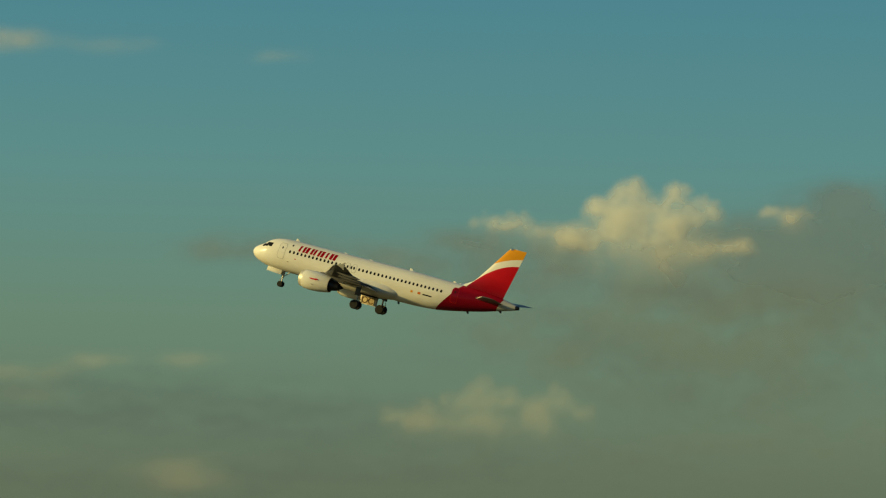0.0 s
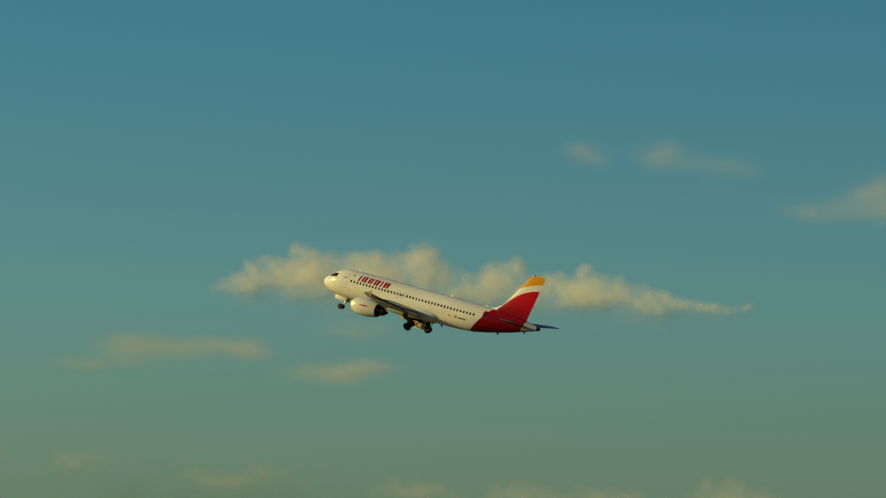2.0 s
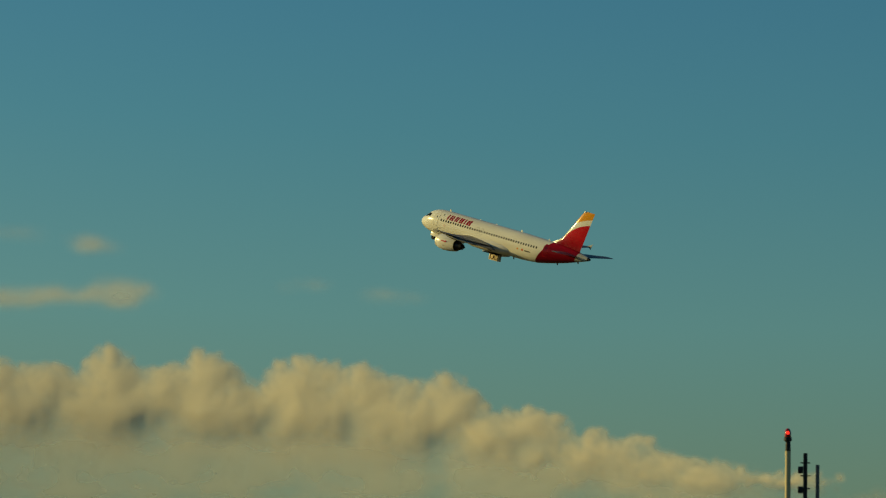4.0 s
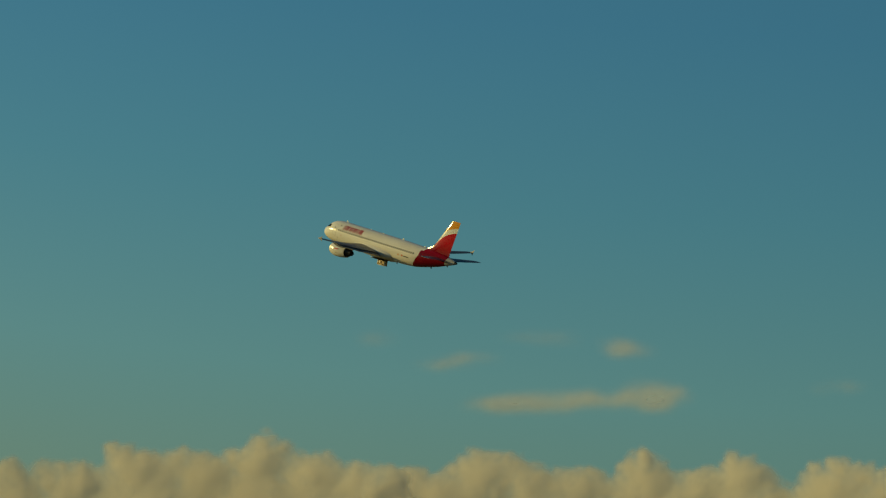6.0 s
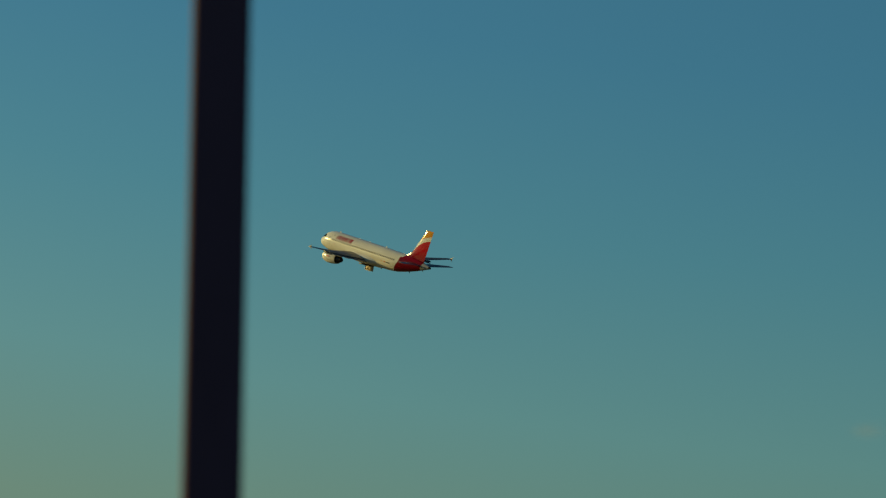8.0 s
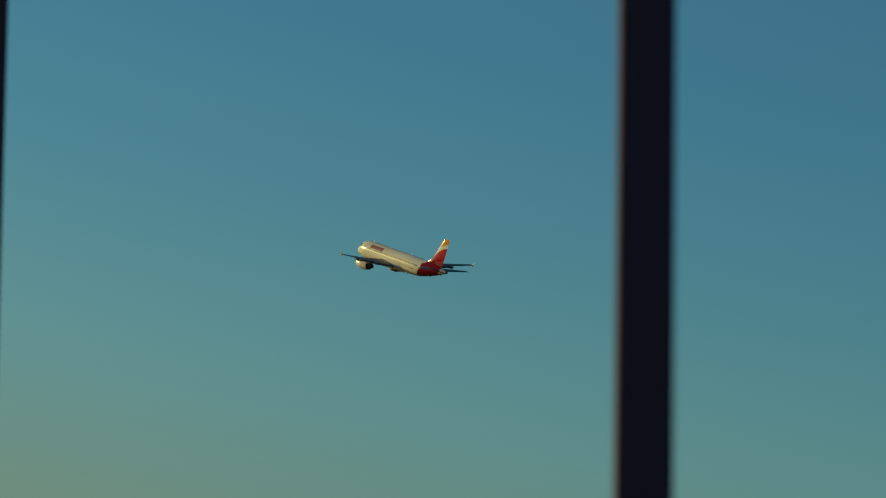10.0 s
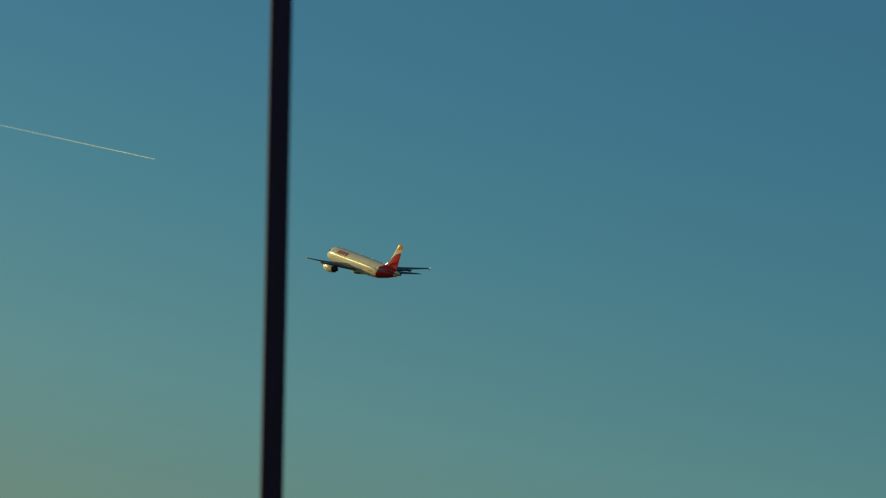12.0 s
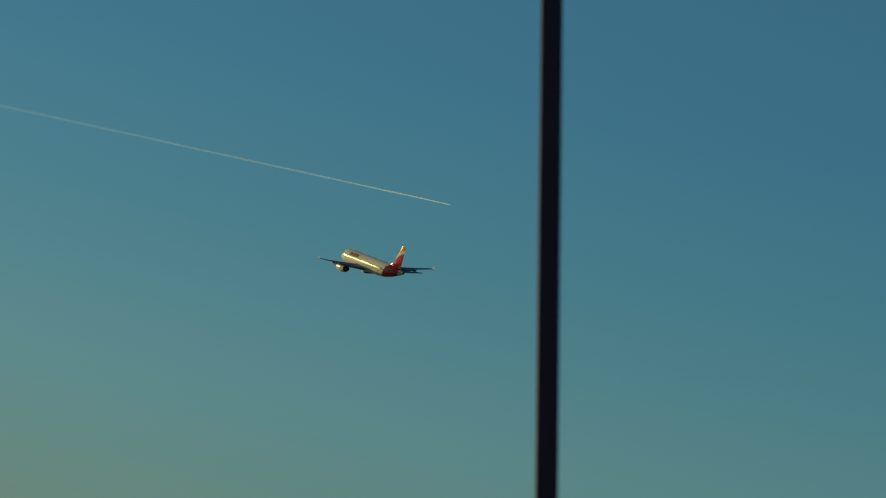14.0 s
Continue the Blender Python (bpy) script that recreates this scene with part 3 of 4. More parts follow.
def cloud(label, far, lumps, cover, seed, soft=False, edge=0.09, depth=0.55, lean=0.0, side=0.3, buds=8, step=0.02, streak=2.0, vapour_kind=None):
    """A heap of lumps (degrees left, degrees up, half width, half height, weight). A cumulus is a pile of
    rounded heads, crisp above and fading at its base; a soft cloud is a thin sheet, combed sideways.
    lean and side slope the whole heap to set how much sun it takes: the top towards us, the left end away from us."""
    dice = random.Random(seed)
    heap = []
    if not soft:
        lumps = [(la, le, ra * 1.12, re * 1.12, w) for la, le, ra, re, w in lumps]
    for la, le, ra, re, w in lumps:
        heap.append((la, le, ra, re, w))
        for _ in range(0 if soft else buds):
            t, r = dice.uniform(-0.3, math.pi + 0.3), dice.uniform(0.5, 0.95)
            size = min(ra, re * 1.3) * dice.uniform(0.22, 0.5)
            heap.append((la + ra * r * math.cos(t), le + re * r * math.sin(t), size * 1.2, size, w * 0.5))
    margin = 0.45 if soft else 0.25
    a0, a1 = min(l[0] - l[2] * (1.9 if soft else 1.1) for l in lumps) - margin, max(l[0] + l[2] * (1.9 if soft else 1.1) for l in lumps) + margin
    e0, e1 = min(l[1] - l[3] * 1.9 for l in lumps) - margin, max(l[1] + l[3] * (1.9 if soft else 1.1) for l in lumps) + margin
    na, ne = int((a1 - a0) / step) + 1, int((e1 - e0) / step) + 1
    turn, rise = np.meshgrid(a0 + step * np.arange(na), e0 + step * np.arange(ne))
    wide = lambda degrees: int(1.5 * (degrees / step) ** 2) + 1      # passes of a blur that wide
    slope = lean * (rise - 0.5 * (e0 + e1)) - side * (turn - 0.5 * (a0 + a1))
    if soft:
        wa = turn + 0.22 * layers(turn * 1.3, rise * 1.3 * streak, seed + 1, 4)
        we = rise + 0.09 * layers(turn * 1.3, rise * 1.3 * streak, seed + 2, 4)
        total = np.zeros_like(turn)
        for la, le, ra, re, w in heap:
            u, v = (wa - la) / (ra * 1.25), (we - le) / (re * 1.25)
            total += w * np.exp(-1.4 * (u * u + v * v))
        comb = layers(turn * 1.6, rise * 1.6 * streak, seed + 3, 5, 0.6)
        rho = total * (1.0 + 0.6 * comb) - 0.12
        full = np.clip(rho / (edge * 10), 0, 1)
        alpha = blurred(cover * full * full * (3 - 2 * full), wide(0.025))
        bulge = blurred(depth * (0.22 * np.clip(rho, 0, 1.5) + 0.02 * comb), wide(0.05))
    else:
        wa = turn + 0.10 * layers(turn * 2.0, rise * 2.0, seed + 1, 3) + 0.014 * layers(turn * 7.0, rise * 7.0, seed + 2, 3)
        we = rise + 0.07 * layers(turn * 2.0, rise * 2.0, seed + 3, 3) + 0.012 * layers(turn * 7.0, rise * 7.0, seed + 4, 3)
        heads, weight, height = np.zeros_like(turn), np.full_like(turn, 1e-6), np.zeros_like(turn)
        sharp = 38.0
        for la, le, ra, re, w in heap:
            u, v = (wa - la) / ra, (we - le) / re
            v = np.where(v < 0, v * 0.62, v)
            far_out = np.sqrt(u * u + v * v)
            heads += np.exp(sharp * np.maximum(min(ra, re) * (1.0 - far_out), -1.5))
            g = np.exp(-2.0 * far_out * far_out)
            weight += g
            height += g * v
        rho = np.log(heads + 1e-9) / sharp
        crisp = layers(turn * 4.5, rise * 4.5, seed + 5, 4, 0.55, True)
        rho = rho - 0.014 + 0.038 * crisp
        low = np.clip(-height / weight * 1.5 - 0.1, 0, 1)
        local = edge * (1 + 3.5 * low)
        alpha = blurred(cover * (1 - np.exp(-(np.maximum(rho, 0) / local) ** 1.3)), 1)
        domes = np.sqrt(np.maximum(rho, 0) + 0.004)
        tuck = low * low * (3 - 2 * low)      # the base draws back under the heads, shaped so that it falls dark
        bulge = depth * (blurred(domes, wide(0.10)) + 0.30 * blurred(domes, wide(0.035)) + 0.016 * blurred(crisp, wide(0.02))) - 0.16 * blurred(tuck, wide(0.06))
        bulge = bulge + 0.16
    ref = math.radians(1.0) * far
    rt, rr = np.radians(turn), np.radians(rise)
    way = np.stack((-np.sin(rt) * np.cos(rr), np.cos(rt) * np.cos(rr), np.sin(rr)), -1)
    front = way * (far - ref * (np.maximum(bulge, 0.0) + 0.03 + slope))[..., None] + np.array(EYE)
    behind = way * (far + ref * (0.03 + 0.4 * np.maximum(bulge, 0.0) - slope))[..., None] + np.array(EYE)
    solid = (alpha > 0.004).ravel()
    n = na * ne
    k = (np.arange(ne - 1)[:, None] * na + np.arange(na - 1)[None, :]).ravel()
    quads = np.stack((k, k + 1, k + na + 1, k + na), 1)
    quads = quads[solid[quads].any(1)]
    faces = np.concatenate((quads, quads[:, ::-1] + n))
    used, inverse = np.unique(faces, return_inverse=True)
    verts = np.concatenate((front.reshape(-1, 3), behind.reshape(-1, 3)))[used]
    if soft or cover < 0.5:      # front and back are veils of one strength
        veil = 1 - np.sqrt(1 - np.minimum(alpha * 1.15, 0.95))
        cov = np.concatenate((veil.ravel(), veil.ravel()))[used]
    else:
        cov = np.concatenate((alpha.ravel(), alpha.ravel() * 0.4))[used]
    me = bpy.data.meshes.new("cloud")
    me.from_pydata(verts.tolist(), [], inverse.reshape(-1, 4).tolist())
    me.attributes.new("cover", "FLOAT", "POINT").data.foreach_set("value", cov.astype(np.float32))
    me.materials.append(vapour_kind or M_CLOUD)
    me.polygons.foreach_set("use_smooth", [True] * len(me.polygons))
    return tagged(new("cloud", me), label, "cloud", "clouds", kind="stuff")


cloud("grey-based cumulus cloud bank with sunlit tops", 4300,
      ((-4.24, 5.24, 0.36, 0.14, 1.1), (-4.95, 5.1, 0.5, 0.2, 1), (-5.51, 5.34, 0.38, 0.3, 1.2), (-6.05, 5.32, 0.4, 0.28, 1.1), (-5.9, 4.95, 1.0, 0.25, 0.8), (-7.29, 5.33, 0.3, 0.14, 0.8)), 0.55, 1, edge=0.11, depth=0.42, side=0.7, step=0.015)
cloud("broad grey shaded cloud layer behind the bank", 4400,
      ((-3.7, 5.05, 0.6, 0.16, 0.8), (-4.8, 5.0, 0.8, 0.24, 0.9), (-7.9, 5.55, 0.5, 0.2, 0.9), (-6.7, 5.1, 0.7, 0.3, 0.9), (-7.6, 5.1, 0.8, 0.4, 1), (-8.6, 5.2, 0.9, 0.5, 1), (-6.0, 4.7, 1.6, 0.3, 0.8), (-7.9, 4.6, 1.5, 0.45, 0.9)), 0.46, 21, soft=True, edge=0.13, depth=0.14, lean=0.35, side=-0.3, step=0.03, vapour_kind=M_CLOUD_SHADE)
cloud("thin grey cloud layer trailing from the bank", 4500,
      ((-1.35, 4.96, 0.7, 0.16, 0.9), (-2.57, 4.92, 0.9, 0.18, 0.8), (-3.69, 4.75, 1.2, 0.22, 0.8), (-5.23, 4.34, 1.8, 0.35, 0.8), (-7.37, 4.20, 1.8, 0.5, 0.9), (-4.63, 3.92, 1.6, 0.25, 0.6), (-6.5, 3.5, 2.0, 0.4, 0.8)), 0.42, 2, soft=True, edge=0.13, depth=0.14, lean=0.3, side=-0.3, step=0.03, vapour_kind=M_CLOUD_SHADE)
cloud("low faint pinkish cumulus cloud", 4550,
      ((-3.39, 3.17, 0.4, 0.2, 1), (-4.04, 3.29, 0.42, 0.24, 1.1), (-4.70, 3.26, 0.4, 0.22, 1), (-4.05, 3.04, 0.9, 0.15, 0.7)), 0.25, 3, edge=0.13, depth=0.36, side=0.7)
cloud("low faint strip of broken cloud", 4600,
      ((0.08, 3.73, 0.3, 0.1, 1), (-0.88, 3.74, 0.45, 0.09, 0.9), (0.94, 3.61, 0.5, 0.12, 0.9), (2.03, 3.54, 0.35, 0.13, 1), (-0.81, 2.54, 0.6, 0.2, 0.9), (1.55, 3.33, 1.4, 0.14, 0.7), (3.27, 3.38, 0.8, 0.14, 0.8)), 0.21, 4, soft=True, edge=0.14, depth=0.15, side=0.7)
cloud("thin wispy cloud with a bright knot", 4400,
      ((3.36, 7.04, 0.32, 0.255, 1.2), (2.67, 7.00, 0.53, 0.150, 1), (2.09, 7.07, 0.27, 0.195, 1.1), (1.35, 7.10, 0.47, 0.135, 1), (0.79, 7.13, 0.4, 0.11, 0.8), (-0.1, 7.05, 0.5, 0.08, 0.6), (-1.75, 6.98, 0.45, 0.075, 0.55), (2.36, 6.79, 0.73, 0.135, 0.8), (4.09, 6.91, 0.47, 0.150, 0.9)), 0.33, 5, soft=True, edge=0.14, depth=0.15, side=0.7)
cloud("faint wisp of cloud", 4450,
      ((0.97, 7.90, 0.42, 0.210, 1), (0.31, 7.94, 0.42, 0.225, 1), (1.73, 7.94, 0.37, 0.105, 0.9)), 0.20, 6, soft=True, edge=0.14, depth=0.15, side=0.7)
cloud("faint wisp of cloud", 4450,
      ((6.54, 7.47, 0.26, 0.135, 1), (5.68, 7.50, 0.32, 0.150, 1), (5.02, 7.35, 0.37, 0.150, 0.9)), 0.27, 7, soft=True, edge=0.14, depth=0.15, side=0.7)
cloud("bright white cumulus cloud with grey base", 4200,
      ((9.45, 6.15, 0.45, 0.26, 1.1), (10.06, 6.01, 0.4, 0.2, 0.9), (8.79, 6.13, 0.42, 0.26, 1), (8.23, 6.20, 0.34, 0.24, 1.1), (8.53, 5.89, 1.1, 0.15, 0.7), (7.42, 6.10, 0.3, 0.22, 1.1),
       (6.55, 6.01, 0.42, 0.22, 1.1), (5.89, 5.82, 0.4, 0.16, 1), (5.2, 5.8, 0.5, 0.1, 1), (6.80, 5.82, 1, 0.12, 0.6), (9.2, 6.02, 0.8, 0.25, 0.8), (7.5, 5.97, 0.9, 0.2, 0.8), (6.4, 5.9, 0.7, 0.18, 0.8)), 0.74, 8, edge=0.12, depth=0.42, side=0.85, step=0.015)
cloud("faint low cloud strip", 4500,
      ((8.93, 5.57, 0.55, 0.1, 1), (9.22, 5.06, 0.55, 0.1, 0.9)), 0.29, 9, soft=True, edge=0.14, depth=0.15, side=0.7)
cloud("small soft cumulus cloud", 4350,
      ((11.29, 5.32, 0.45, 0.17, 1.1), (10.50, 5.34, 0.4, 0.14, 1), (10.04, 5.32, 0.3, 0.1, 0.9), (11.91, 5.16, 0.35, 0.08, 0.9)), 0.44, 10, soft=True, edge=0.14, depth=0.15, side=0.7)
cloud("small soft cloud", 4400, ((9.17, 5.14, 0.5, 0.1, 1), (8.82, 5.15, 0.35, 0.09, 0.9)), 0.36, 11, soft=True, edge=0.14, depth=0.15, side=0.7)
cloud("low row of hazy cumulus clouds", 4550,
      ((7.15, 3.80, 0.4, 0.15, 1), (6.29, 3.80, 0.45, 0.15, 1), (4.97, 3.79, 0.55, 0.2, 1.1), (4.20, 3.66, 0.4, 0.12, 0.9), (8.27, 3.85, 0.5, 0.14, 0.9), (10.20, 3.94, 0.8, 0.14, 0.9),
       (11.93, 4.06, 0.35, 0.16, 1), (13.05, 4.13, 0.45, 0.16, 1), (5.72, 3.61, 2, 0.2, 0.7)), 0.38, 12, edge=0.12, depth=0.36, side=0.7)
cloud("long cumulus cloud bank with billowing sunlit tops", 3900,
      ((23.44, 5.13, 0.4, 0.3, 1), (22.94, 5.37, 0.34, 0.28, 1.2), (22.43, 5.26, 0.4, 0.28, 1), (21.92, 5.22, 0.34, 0.26, 1), (21.22, 5.32, 0.36, 0.27, 1.1), (20.65, 5.21, 0.35, 0.28, 1),
       (20.15, 5.35, 0.32, 0.27, 1.1), (19.23, 5.25, 0.42, 0.27, 1), (18.47, 5.22, 0.4, 0.25, 1), (17.56, 5.12, 0.32, 0.24, 1.1), (16.74, 4.87, 0.42, 0.2, 0.9), (15.87, 4.66, 0.45, 0.17, 0.8),
       (14.90, 4.45, 0.5, 0.13, 0.7), (13.98, 4.32, 0.6, 0.12, 0.6),
       (23.3, 4.95, 0.9, 0.36, 0.8), (22.2, 5.0, 0.9, 0.36, 0.8), (21.2, 5.0, 0.9, 0.38, 0.8), (20.2, 5.0, 0.9, 0.36, 0.8), (19.2, 4.95, 0.9, 0.36, 0.8), (18.2, 4.92, 0.9, 0.36, 0.8), (17.1, 4.75, 0.8, 0.3, 0.8), (16.0, 4.5, 0.8, 0.22, 0.7), (14.9, 4.3, 0.8, 0.16, 0.7)), 0.92, 13, edge=0.065, depth=0.38, side=1.0, step=0.015)
cloud("long cumulus cloud bank with billowing sunlit tops", 4350,
      ((24.15, 5.16, 0.4, 0.3, 1), (24.76, 5.34, 0.34, 0.28, 1.1), (25.33, 5.48, 0.36, 0.28, 1.2), (25.93, 5.28, 0.4, 0.3, 1), (26.59, 5.36, 0.4, 0.28, 1.1), (27.29, 5.17, 0.4, 0.28, 1),
       (27.90, 5.05, 0.36, 0.28, 1), (24.4, 4.95, 0.9, 0.36, 0.8), (25.4, 5.0, 0.9, 0.4, 0.8), (26.5, 4.98, 0.9, 0.38, 0.8), (27.5, 4.85, 0.8, 0.34, 0.8), (28.4, 4.85, 0.5, 0.3, 0.8), (31.56, 5.56, 0.28, 0.26, 1.1), (32.17, 5.54, 0.4, 0.3, 1.1), (32.98, 5.36, 0.6, 0.3, 1)), 0.92, 14, edge=0.065, depth=0.38, side=1.0, step=0.015)
cloud("grey hazy base layer under the cumulus bank", 3500,
      ((23.53, 4.52, 1.6, 0.4, 0.9), (21.20, 4.54, 1.5, 0.4, 0.9), (18.96, 4.55, 1.5, 0.38, 0.9), (16.93, 4.38, 1.3, 0.32, 0.9), (15.09, 4.16, 1.2, 0.3, 0.8), (20.47, 4.10, 3.5, 0.35, 0.8), (26.06, 4.42, 1.8, 0.4, 0.9)), 0.5, 15, soft=True, edge=0.14, depth=0.1, lean=0.1, side=0.8, step=0.03, vapour_kind=M_CLOUD_SHADE)
cloud("low grey murk streaked with haze", 4700,
      ((-8.0, 3.1, 2.2, 0.45, 0.8), (-5.0, 2.7, 2.4, 0.4, 0.8), (-1.8, 3.2, 2.2, 0.45, 0.9), (1.2, 3.3, 2.0, 0.4, 0.9), (4.2, 3.2, 2.2, 0.4, 0.9), (7.4, 3.4, 2.2, 0.35, 0.8), (10.8, 3.7, 2.0, 0.4, 0.9), (-0.4, 2.4, 3.0, 0.3, 0.8)),
      0.32, 22, soft=True, edge=0.16, depth=0.1, lean=0.1, side=0.0, step=0.035, streak=3.5, vapour_kind=M_CLOUD_SHADE)
cloud("thin flat strip of cloud", 4350,
      ((22.15, 6.17, 0.65, 0.085, 1), (21.55, 6.22, 0.5, 0.10, 1), (21.22, 6.28, 0.32, 0.11, 1.1), (22.75, 6.14, 0.4, 0.07, 0.8)), 0.44, 16, soft=True, edge=0.12, depth=0.15, side=1.3)
cloud("small flat tuft of cloud", 4350, ((21.46, 6.77, 0.28, 0.09, 1.1),), 0.42, 23, soft=True, edge=0.12, depth=0.15, side=1.3)
cloud("small flat tuft of cloud", 4350, ((23.1, 6.62, 0.25, 0.07, 1), (23.45, 6.55, 0.25, 0.05, 0.8)), 0.36, 24, soft=True, edge=0.12, depth=0.15, side=1.3)
cloud("faint shreds of cloud", 4400,
      ((22.33, 6.87, 0.37, 0.075, 1), (19.17, 6.34, 0.26, 0.075, 1), (18.20, 6.26, 0.32, 0.075, 0.9), (24.10, 6.84, 0.21, 0.075, 0.9)), 0.25, 17, soft=True, edge=0.14, depth=0.15, side=1.3)


# ================= masts and poles =================
def place(turn, dist):
    a = radians(turn)
    return -math.sin(a) * dist, math.cos(a) * dist


def square_shaft(levels, corner=0.22, arc=5):
    """A square hollow section with rounded corners; levels are (height, half width)."""
    bm = bmesh.new()
    rings = []
    for h, w in levels:
        ring = []
        for q in range(4):
            cx, cy = ((1, 1), (-1, 1), (-1, -1), (1, -1))[q]
            for k in range(arc + 1):
                a = math.pi / 2 * (q + k / arc)
                ring.append(bm.verts.new((w * (cx * (1 - corner) + corner * math.cos(a)), w * (cy * (1 - corner) + corner * math.sin(a)), h)))
        rings.append(ring)
    for lo, hi in zip(rings, rings[1:]):
        for k in range(len(lo)):
            n = (k + 1) % len(lo)
            bm.faces.new((lo[k], lo[n], hi[n], hi[k]))
    bm.faces.new(rings[-1])
    bm.faces.new(rings[0][::-1])
    return bm


def pole(turn, dist, radius, height, label):
    x, y = place(turn, dist)
    top = tagged(new("steel_pole"), label, "pole", "dark poles")
    top.matrix_basis = pose(x, y, 0, 0, 0, turn + 1.5)
    taper = ((0.0, 1.08), (height * 0.12, 1.06), (height * 0.5, 1.0), (height - 0.04, 0.95), (height - 0.01, 0.93), (height, 0.85))
    part("shaft", square_shaft([(h, radius * k) for h, k in taper]), M_POLE, top)
    part("base_plate", box(-radius * 2.3, radius * 2.3, -radius * 2.3, radius * 2.3, 0.0, 0.03, 0.006), M_GALV, top)
    for sx in (1, -1):
        for sy in (1, -1):
            part("anchor_bolt", tube(((sx * radius * 1.85, sy * radius * 1.85, 0.02), (sx * radius * 1.85, sy * radius * 1.85, 0.09)), 0.014, 8), M_GALV, top)
    part("service_hatch", box(-radius * 0.5, radius * 0.5, -radius * 1.12, -radius * 1.0, 0.35, 0.75, 0.008), M_POLE, top)
    return top


pole(31.14, 22.0, 0.121, 9.0, "dark painted square steel pole standing close by")
pole(38.187, 44.0, 0.093, 15.0, "slimmer dark painted square steel pole, further off")


def antenna_mast():
    turn, dist = 13.82, 220.0
    x, y = place(turn, dist)
    top = tagged(new("antenna_mast"), "dark peg-step antenna mast with a side rod and red obstruction light", "antenna mast")
    top.matrix_basis = pose(x, y, 0, 0, 0, turn)
    at_h = lambda el: 1.6 + dist * math.tan(radians(el))
    side = lambda az: -radians(az - turn) * dist
    h = at_h(4.652)
    part("mast_tube", tube(((0, 0, 0), (0, 0, h * 0.5), (0, 0, h)), [0.11, 0.095, 0.085], 14), M_BLACK, top)
    k = at_h(4.551)
    while k > 1.0:
        part("step_peg", tube(((-0.2, 0, k), (0.2, 0, k)), 0.028, 6), M_BLACK, top)
        k -= 0.525
    for z in (h - 0.68, h - 1.5, h - 2.75):
        part("cable_clamp", box(-0.3, -0.09, -0.08, 0.08, z - 0.14, z + 0.14, 0.02), M_BLACK, top)
    rx, rh = side(13.69), at_h(4.53)
    part("side_rod", tube(((rx, 0, rh - 9.0), (rx, 0, rh)), 0.08, 12), M_GALV, top, "dull grey rod aerial")
    for z in (at_h(4.117), at_h(4.117) - 4.0, rh - 8.6):
        part("rod_bracket", box(0.05, rx + 0.03, -0.06, 0.06, z - 0.09, z + 0.09, 0.02), M_BLACK, top)
    # the obstruction light on its own tube
    lx, lh = side(14.0), at_h(4.679)
    part("lamp_tube", tube(((lx - 0.02, 0, 0), (lx - 0.02, 0, lh)), 0.115, 14), M_CREAM, top, "cream painted tube")
    for z in (lh - 2.2, lh - 7.0):
        part("tube_bracket", box(lx, -0.05, -0.05, 0.05, z - 0.07, z + 0.07, 0.02), M_BLACK, top)
    part("lamp_neck", tube(((lx - 0.02, 0, lh - 0.02), (lx - 0.02, 0, lh + 0.38)), [0.12, 0.10], 12), M_BLACK, top)
    c = lh + 0.55
    lamp = part("obstruction_light", spun(((-0.17, 0.13), (-0.15, 0.165), (-0.02, 0.165), (0.0, 0.14)), 18, "z", (lx - 0.03, 0, c)), M_BLACK, top, "red obstruction light, lit")
    part("lamp_globe", spun(((0.0, 0.125), (0.12, 0.14), (0.26, 0.12), (0.34, 0.07), (0.37, 0.01)), 18, "z", (lx - 0.03, 0, c)), M_LAMP, lamp, "dark red glass globe")
    part("lamp_bulb", spun(((0.08, 0.03), (0.12, 0.07), (0.2, 0.075), (0.25, 0.03)), 14, "z", (lx - 0.03, -0.09, c)), M_GLOW, lamp, "glowing red lamp")


antenna_mast()


# ================= contrail =================
TRAIL_FAR = 4700.0


def contrail():
    """Two ice trails that merge, thin at the head; x runs from the head back."""
    verts, faces, cov = [], [], []
    length, sides, steps = 900.0, 12, 150
    for s in (1, -1):
        start = len(verts)
        for k in range(steps + 1):
            d = length * (k / steps) ** 1.6
            r = 0.45 + 0.45 * (1 - math.exp(-d / 40.0)) + 0.0016 * d
            r *= 1 + 0.15 * noise.noise(Vector((d * 0.02, s, 0)))
            for i in range(sides):
                a = 2 * math.pi * i / sides
                verts.append((d, s * (0.25 + 0.001 * d) + 0.6 * r * math.cos(a), 0.6 * r * math.sin(a) + 0.3 * noise.noise(Vector((d * 0.012, 3, s)))))
                cov.append(0.24 * math.exp(-d / 280.0) * (0.3 + 0.7 * math.exp(-d / 90.0)) + 0.008)
        for k in range(steps):
            for i in range(sides):
                j = (i + 1) % sides
                faces.append((start + k * sides + i, start + k * sides + j, start + (k + 1) * sides + j, start + (k + 1) * sides + i))
    me = bpy.data.meshes.new("contrail")
    me.from_pydata(verts, [], faces)
    me.attributes.new("cover", "FLOAT", "POINT").data.foreach_set("value", cov)
    me.materials.append(M_TRAIL)
    for p in me.polygons:
        p.use_smooth = True
    return tagged(new("contrail", me), "thin white condensation trail of a far jet", "contrail")


trail = contrail()


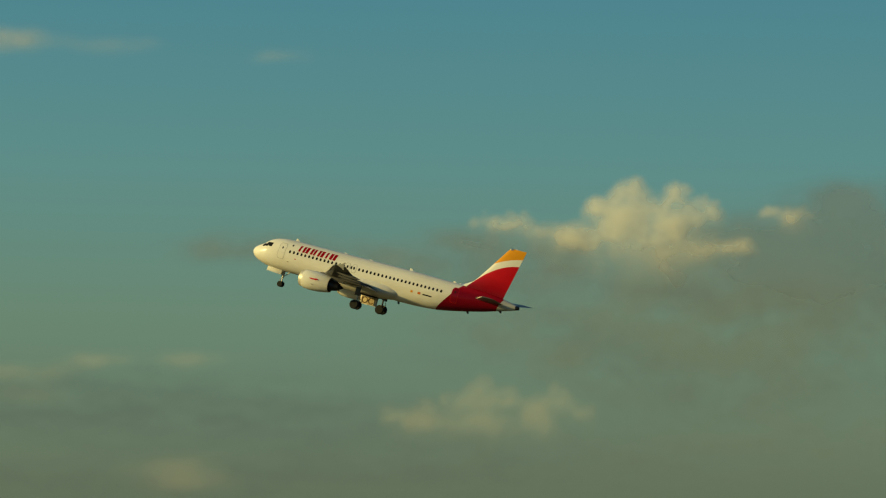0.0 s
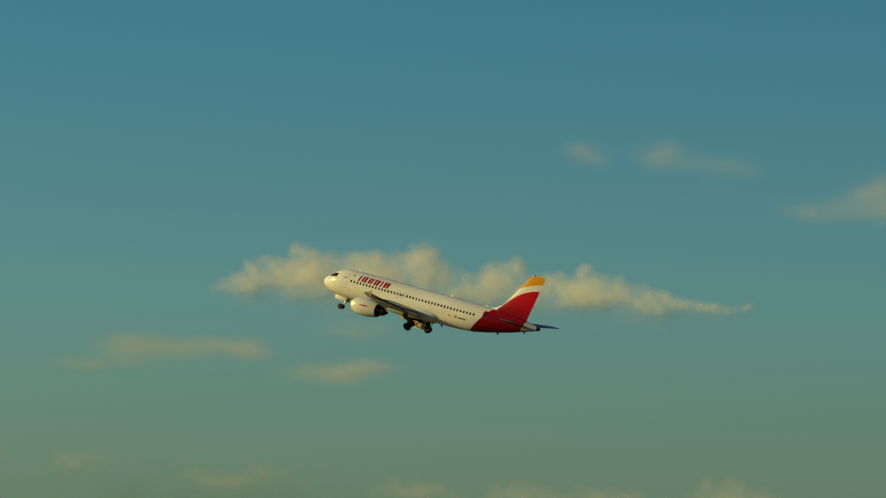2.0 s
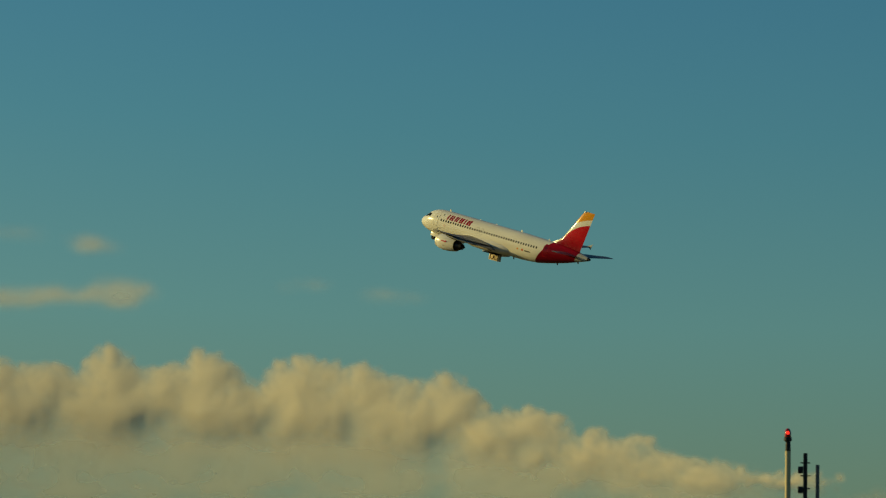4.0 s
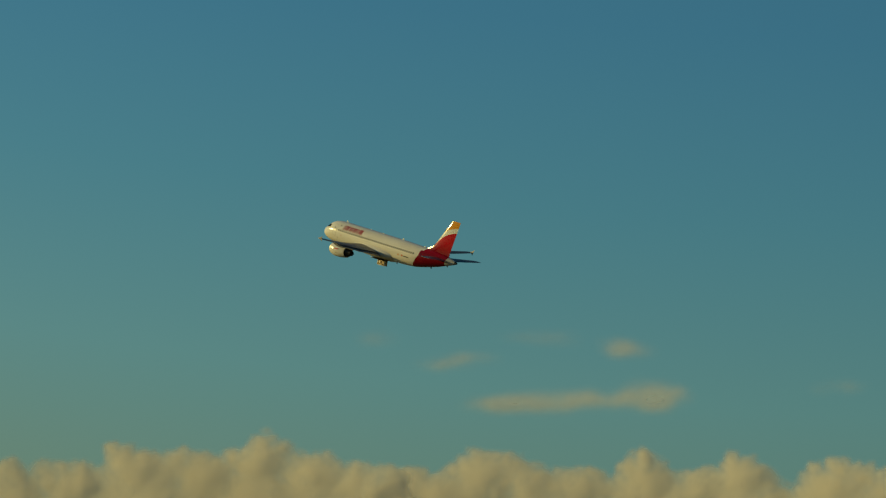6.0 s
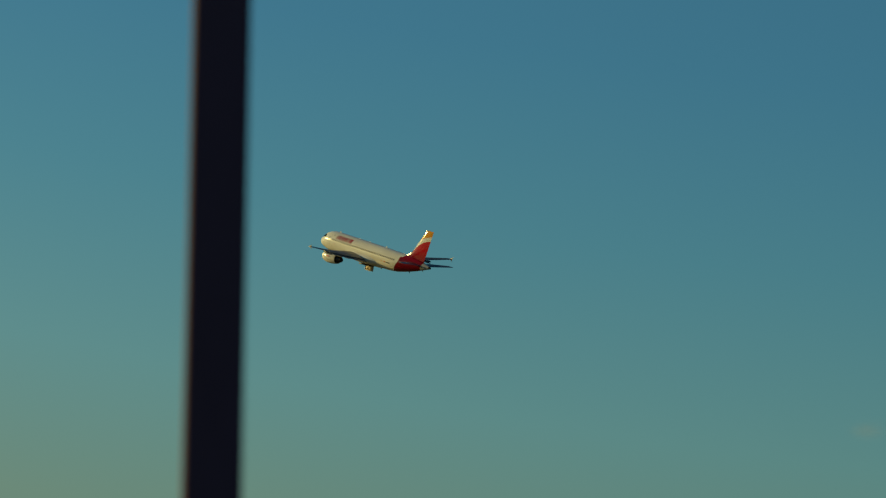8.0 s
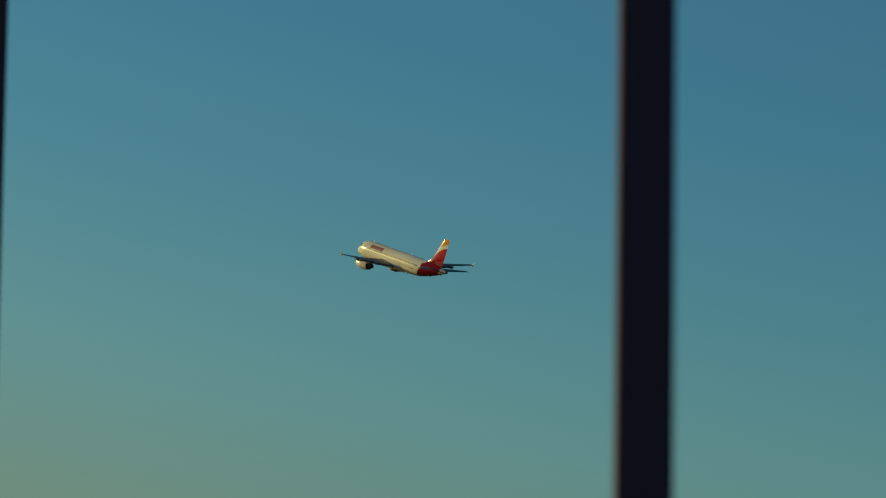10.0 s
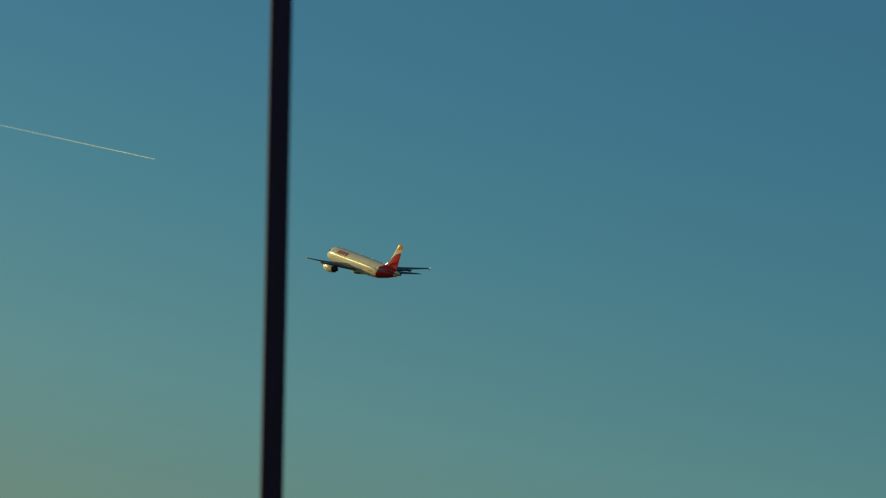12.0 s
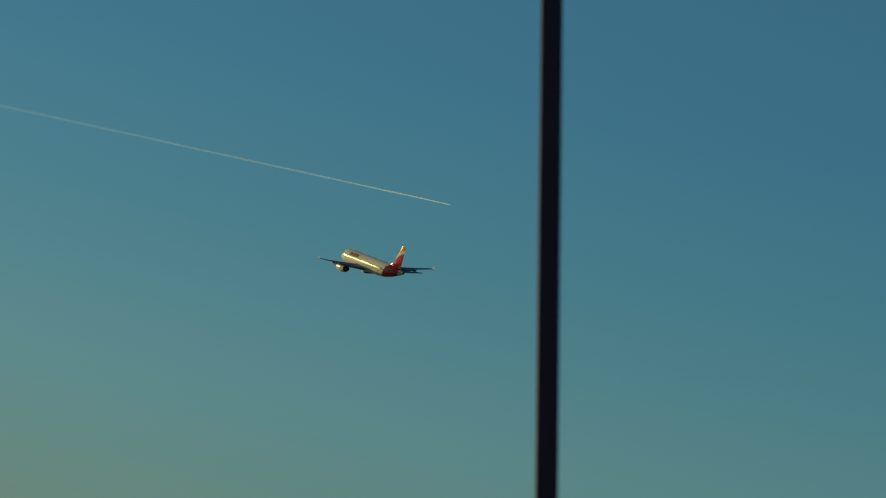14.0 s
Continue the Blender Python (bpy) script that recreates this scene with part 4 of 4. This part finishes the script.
# ================= what moves =================
def motions():
    # the airliner: seconds, place of its nose, roll, pitch, heading
    walk(airliner, [(t, pose(*p)) for t, *p in (
        (0, 18.63, 680.00, 60.95, 0.63, -14.39, 152.48),
        (1, -51.73, 711.66, 71.29, 0.13, -14.78, 152.65),
        (2, -121.69, 742.95, 82.45, -0.31, -15.16, 152.95),
        (3, -191.21, 774.01, 94.46, -0.69, -15.53, 152.88),
        (4, -260.30, 804.74, 107.30, -1.02, -15.89, 152.74),
        (5, -329.03, 835.04, 120.99, -1.28, -16.24, 152.93),
        (6, -397.38, 864.93, 135.50, -1.49, -16.57, 153.35),
        (7, -465.39, 894.35, 150.86, -1.63, -16.89, 154.30),
        (8, -533.02, 923.35, 167.05, -1.71, -17.20, 155.48),
        (9, -600.14, 952.26, 184.08, -1.74, -17.50, 155.79),
        (10, -666.83, 980.84, 201.95, -1.71, -17.79, 156.03),
        (11, -733.10, 1009.11, 220.66, -1.61, -18.06, 156.20),
        (12, -798.98, 1037.02, 240.20, -1.46, -18.32, 156.41),
        (13, -864.45, 1064.58, 260.58, -1.24, -18.57, 156.64),
        (14, -929.53, 1091.76, 281.80, -0.97, -18.81, 157.00),
    )])
    # wheels fold away, then the doors shut
    fold = ((0, -1), (0.5, 7), (1.0, 18), (1.5, 29), (2.0, 39), (2.2, 43), (3.0, 64), (4.0, 86), (4.5, 88), (14, 88))
    for key, side in (("port", 1), ("starboard", -1)):
        walk(main_gear[key], [(t, pose(-17.6, side * 3.8, -1.22, -side * a, 0, 0)) for t, a in fold])
    swing = ((0, 4), (0.5, 12), (1.0, 22), (2.0, 36), (3.0, 52), (4.3, 68), (5.0, 84), (5.6, 102), (6.0, 106), (14, 106))
    walk(nose_gear, [(t, pose(-5.1, 0, -1.85, 0, -a, 0)) for t, a in swing])
    shut = ((0, 0), (8.4, 0), (8.8, 12), (9.3, 45), (10.0, 82), (10.4, 88), (14, 88))
    for key, side in (("port_door", 1), ("starboard_door", -1)):
        walk(gear_doors[key], [(t, pose(-17.45, side * 0.25, -2.44, side * a, 0, 0)) for t, a in shut])
    shut = ((0, 0), (5.3, 0), (5.8, 50), (6.2, 85), (14, 85))
    for key, side in (("nose_port", 1), ("nose_starboard", -1)):
        walk(gear_doors[key], [(t, pose(-3.85, side * 0.38, -2.02, -side * a, -4, 0)) for t, a in shut])
    # far contrail's head creeps on, fitted to the view; tail swung nearer for sunlight
    a, b = toward(39.612, 11.155) * TRAIL_FAR, toward(39.264, 11.594) * TRAIL_FAR
    tail = toward(44.17, 12.535) * (TRAIL_FAR - 520.0) - b
    run = []
    for t in (0.0, 5.0, 10.0, 14.0):
        head = b + (a - b) * ((14.0 - t) / 2.7)
        m = tail.to_track_quat("X", "Z").to_matrix().to_4x4()
        m.translation = head + Vector(EYE)
        run.append((t, m))
    walk(trail, run)


motions()
